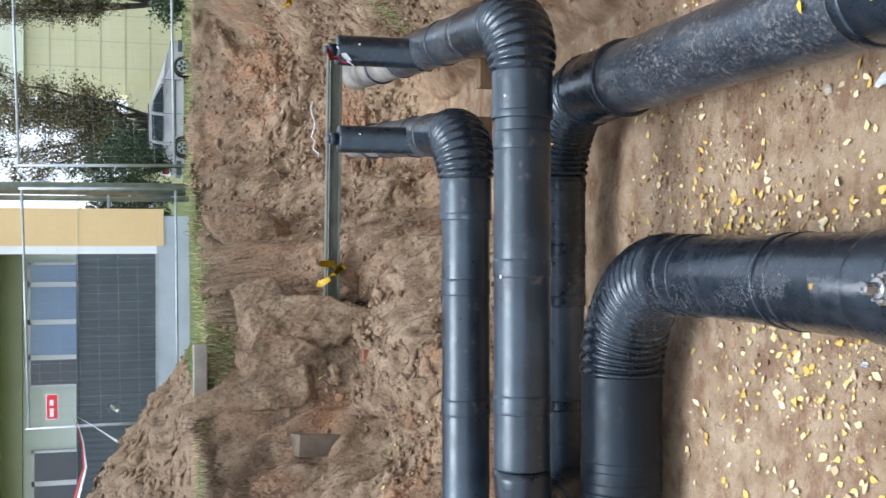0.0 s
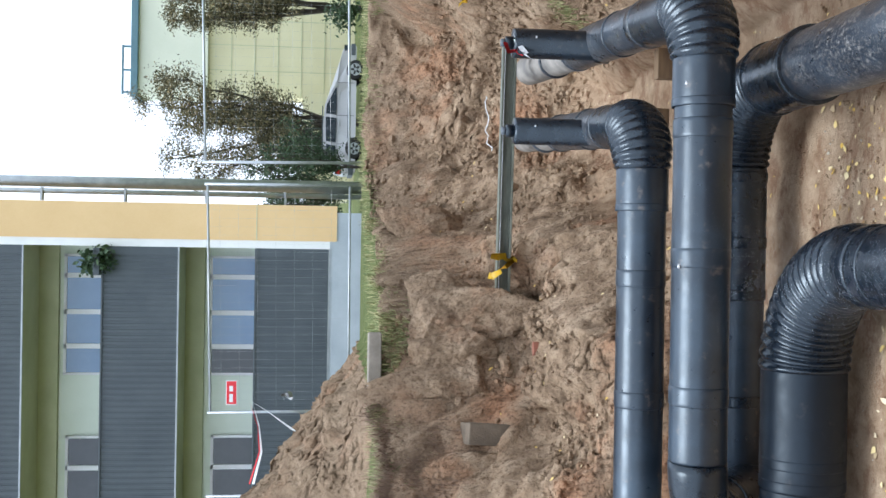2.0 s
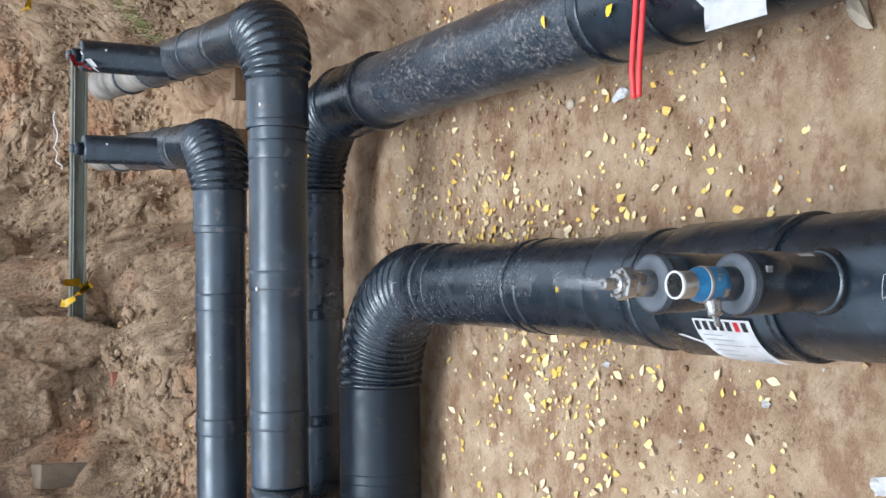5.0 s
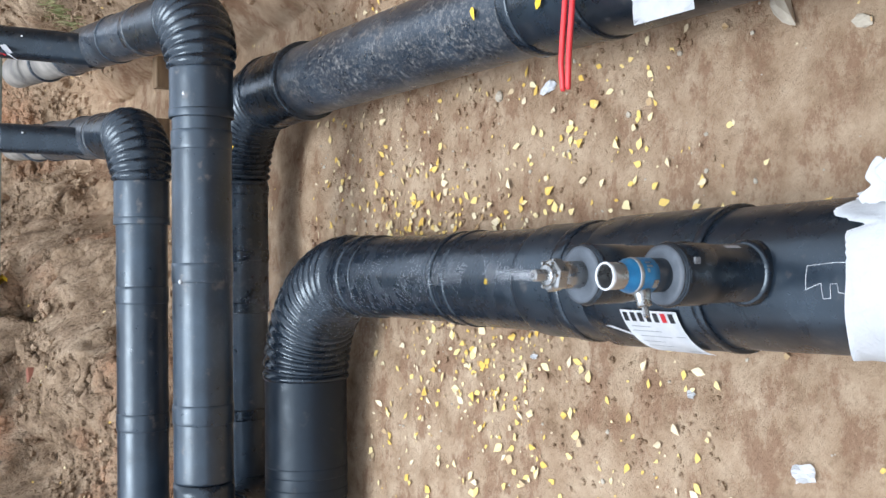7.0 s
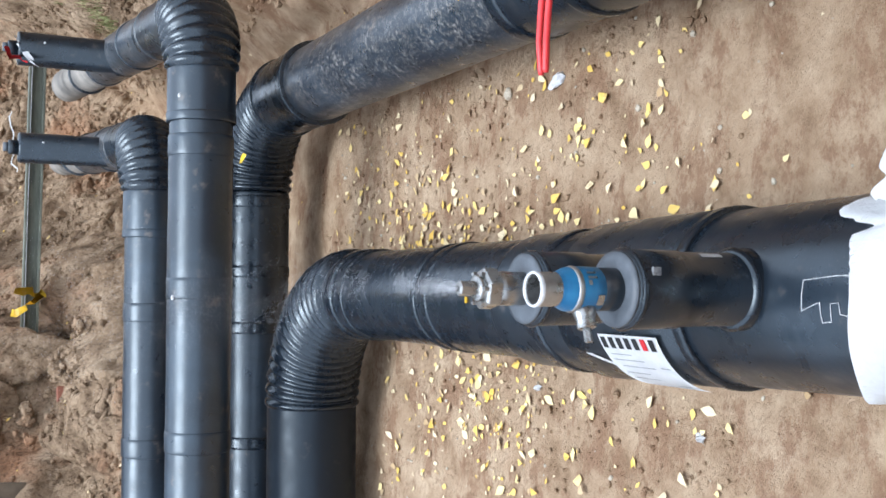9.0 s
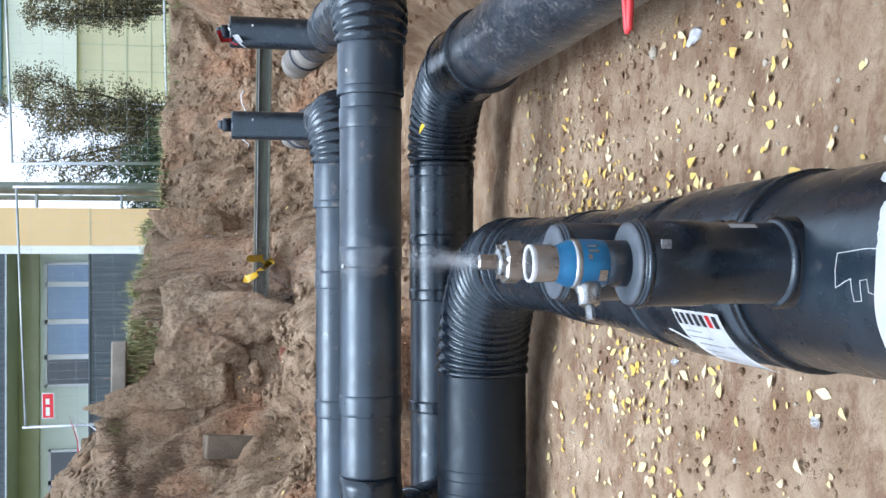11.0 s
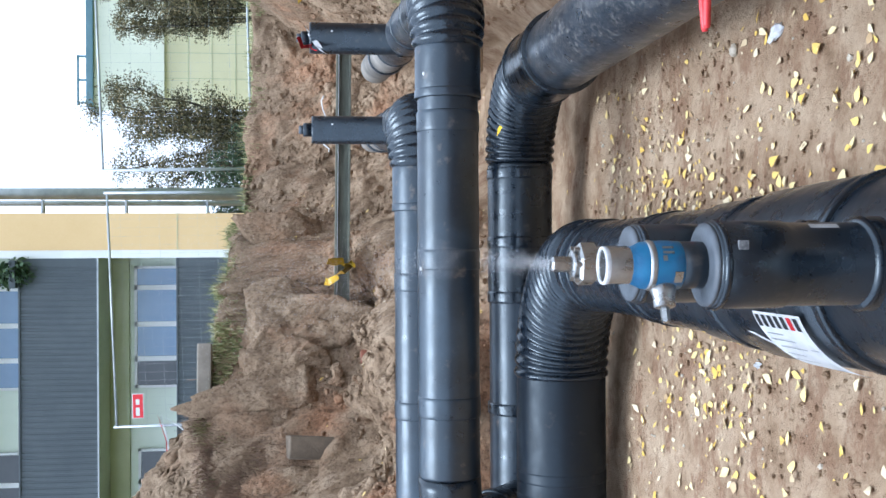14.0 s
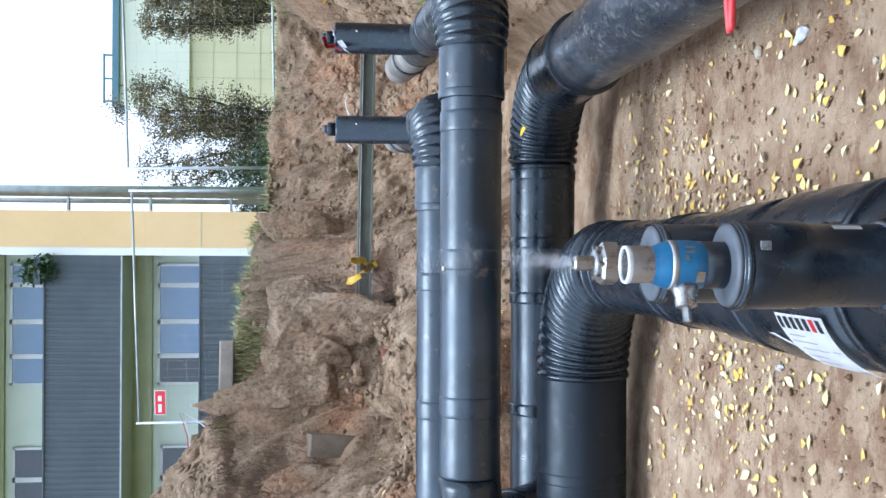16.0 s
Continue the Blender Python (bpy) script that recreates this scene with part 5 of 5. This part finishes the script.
def tree(x, y, height, spread, seed, label, leaf_count, trunk_r=0.13, stems=7, mat=None, low=0.18):
    """Stems fanning out of one foot, with twigs and a loose crown of many small leaves."""
    rnd = random.Random(seed)
    z0 = float(ground_height(x, y, False))
    t = thing("tree", label, "tree")
    bm = bmesh.new()
    tips = []
    foot = Vector((x, y, z0))
    tube([foot - Vector((0, 0, 0.2)), foot + Vector((0, 0, 0.12 * height))], [trunk_r * 1.15, trunk_r], 10, True, bm)
    for k in range(stems):
        a = 6.283 * k / stems + rnd.uniform(-0.4, 0.4)
        reach = spread * rnd.uniform(0.25, 1.0)
        top = height * rnd.uniform(0.72, 1.0) * (1 - 0.25 * reach / spread)
        pts = [foot + Vector((0, 0, 0.1 * height))]
        for q in range(1, 9):
            g = q / 8
            pts.append(foot + Vector((math.cos(a) * reach * g ** 0.8, math.sin(a) * reach * g ** 0.8, 0.1 * height + (top - 0.1 * height) * g)) + Vector((rnd.uniform(-1, 1), rnd.uniform(-1, 1), 0)) * 0.05 * spread)
            for twig in range(3):
                if g < low:
                    continue
                d = Vector((rnd.uniform(-1, 1), rnd.uniform(-1, 1), rnd.uniform(0.1, 1.1))) * 0.32 * spread * (1.15 - 0.5 * g)
                tube([pts[-1], pts[-1] + d * 0.5 + Vector((0, 0, 0.04)), pts[-1] + d], [0.02, 0.013, 0.005], 5, False, bm)
                tips += [(pts[-1] + d * f)[:] for f in (0.5, 0.8, 1.0)]
        tube(pts, [trunk_r * 0.55 * (1 - 0.1 * q) for q in range(9)], 7, False, bm)
    part("trunk", bm, BARK, t, "dark bare stems and twigs", True)
    crown = leaf_cloud("crown", tips, 0.11 * spread, leaf_count, 0.045, mat or LEAF_TREE, seed)
    crown.parent = t
    tagged(crown, "thin autumn crown of small leaves")
    return t


tree(4.6, 39, 8.8, 2.1, 61, "thin autumn tree with brown leaves behind the car", 36000)
tree(4.1, 41, 5.6, 1.5, 64, "thin autumn tree with brown leaves by the hall", 12000, stems=5)
tree(8.6, 38, 8.0, 1.5, 62, "tall autumn tree with drooping brown leaves by the hall", 20000, low=0.3)
tree(10.4, 36, 8.0, 1.8, 66, "autumn tree with brown leaves by the hall", 14000)
for k, (x, y, h) in enumerate(((1.6, 30, 3.4), (2.5, 33, 4.0), (3.3, 36, 3.0), (0.9, 34, 3.6))):
    tree(x, y, h, 1.1, 70 + k, "dense green shrub behind the fence", 4500, 0.05, 6, LEAF_HEDGE, 0.05)
shrub = leaf_cloud("foliage", [(7.9, 36, 1.9), (8.1, 36, 1.7), (8.0, 36, 2.2)], 0.25, 900, 0.07, LEAF_HEDGE, 81)
tagged(shrub, "small clipped green bush beside the car", "bush")


def car():
    """An estate car: body with cabin, window glass, wheels, lamps, handles and trim."""
    c = thing("car", "silver estate car parked on the lawn's edge", "car")
    half = 0.86
    side = [(-2.1, 0.36), (-2.12, 0.7), (-2.06, 0.98), (-1.85, 1.32), (-1.55, 1.44), (-0.6, 1.48), (0.15, 1.42), (0.95, 0.97), (1.5, 0.9), (1.95, 0.76), (2.1, 0.58), (2.1, 0.34)]
    sill = []
    for wx in (1.3, -1.28):
        sill += [(wx + 0.38, 0.26)] + [(wx + 0.36 * math.cos(a), 0.3 + 0.36 * math.sin(a)) for a in (i * math.pi / 8 for i in range(9))] + [(wx - 0.38, 0.26)]
    profile = side + [(2.05, 0.26)] + sill + [(-2.05, 0.26)]
    bm = bmesh.new()
    layers = []
    for yy, tuck in ((-half, 0.0), (-half + 0.06, 0.0), (half - 0.06, 0.0), (half, 0.0)):
        row = []
        for px, pz in profile:
            inward = 0.16 * max(0, (pz - 0.95) / 0.5) * (1 if yy < 0 else -1)
            edge = 0.03 if abs(yy) == half else 0.0
            row.append(bm.verts.new((px * (1 - edge * 0.3), yy + inward, pz - edge * (0.6 if pz > 0.5 else 0))))
        layers.append(row)
    for a, b in zip(layers, layers[1:]):
        for k in range(len(profile)):
            q = (k + 1) % len(profile)
            bm.faces.new((a[k], a[q], b[q], b[k]))
    bm.faces.new(layers[0][::-1])
    bm.faces.new(layers[-1])
    bmesh.ops.triangulate(bm, faces=[f for f in bm.faces if len(f.verts) > 4])
    bmesh.ops.recalc_face_normals(bm, faces=bm.faces)
    part("body", bm, CAR_PAINT, c, "silver painted body")

    def pane_on(points, name, material, out=0.012):
        b = bmesh.new()
        vs = [b.verts.new((px, -half - out + 0.16 * max(0, (pz - 0.95) / 0.5), pz)) for px, pz in points]
        b.faces.new(vs)
        bmesh.ops.solidify(b, geom=b.faces[:], thickness=0.01)
        return part(name, b, material, c)
    pane_on([(-1.82, 1.02), (-1.2, 1.0), (-1.15, 1.35), (-1.62, 1.32)], "side_window", CAR_GLASS)
    pane_on([(-1.1, 1.0), (-0.3, 0.98), (-0.25, 1.38), (-1.05, 1.36)], "side_window", CAR_GLASS)
    pane_on([(-0.2, 0.98), (0.75, 0.98), (0.15, 1.34), (-0.15, 1.37)], "side_window", CAR_GLASS)
    for wx in (1.3, -1.28):
        wheel = part("wheel", tube([(wx, -half - 0.01, 0.3), (wx, -half + 0.01, 0.3), (wx, -half + 0.16, 0.3), (wx, -half + 0.19, 0.3)], [0.27, 0.31, 0.31, 0.28], 32), TYRE, c, "", True)
        part("rim", tube([(wx, -half - 0.014, 0.3), (wx, -half + 0.02, 0.3)], [0.2, 0.19], 24), GALV, wheel)
        # solid black blocks imitate the shaded openings between the spokes
        for k in range(5):
            a = k * 1.2566
            b = box(-0.035, 0.035, -half - 0.022, -half - 0.012, 0.05, 0.17)
            bmesh.ops.transform(b, matrix=pose(wx, 0, 0.3, 0, math.degrees(a), 0), verts=b.verts)
            part("spoke_gap_dark", b, TYRE, wheel)
        wheel_far = part("wheel", tube([(wx, half - 0.19, 0.3), (wx, half + 0.01, 0.3)], 0.31, 28), TYRE, c, "", True)
    part("tail_lamp", box(-2.13, -1.95, -half - 0.012, -half + 0.12, 0.78, 1.0, 0.01), LAMP_RED, c, "red tail lamp")
    part("head_lamp", box(1.9, 2.09, -half - 0.008, -half + 0.2, 0.6, 0.72, 0.01), CAR_GLASS, c)
    part("rub_strip", box(-0.95, 0.85, -half - 0.016, -half - 0.002, 0.52, 0.57), SHEET, c)
    part("bumper", box(-2.16, -1.7, -half - 0.012, half, 0.34, 0.52, 0.02), SHEET, c)
    part("bumper", box(1.75, 2.13, -half - 0.012, half, 0.3, 0.46, 0.02), SHEET, c)
    for x in (-0.45, 0.5):
        part("door_handle", box(x - 0.1, x + 0.08, -half - 0.025, -half - 0.002, 0.86, 0.9, 0.006), CAR_PAINT, c)
    for x in (-1.15, -0.22, 0.85):
        part("door_gap", box(x, x + 0.012, -half - 0.004, -half + 0.004, 0.32, 0.96), TYRE, c)
    part("mirror", box(0.68, 0.86, -half - 0.16, -half - 0.01, 0.94, 1.06, 0.02), CAR_PAINT, c)
    part("roof_rail", box(-1.6, 0.1, -half + 0.12, -half + 0.15, 1.47, 1.51, 0.008), SHEET, c)
    return c


car_thing = car()
car_thing.matrix_world = pose(4.6, 36.0, 1.25, 0, 0, 0) @ Matrix.Diagonal((1.03, 1, 0.9, 1))
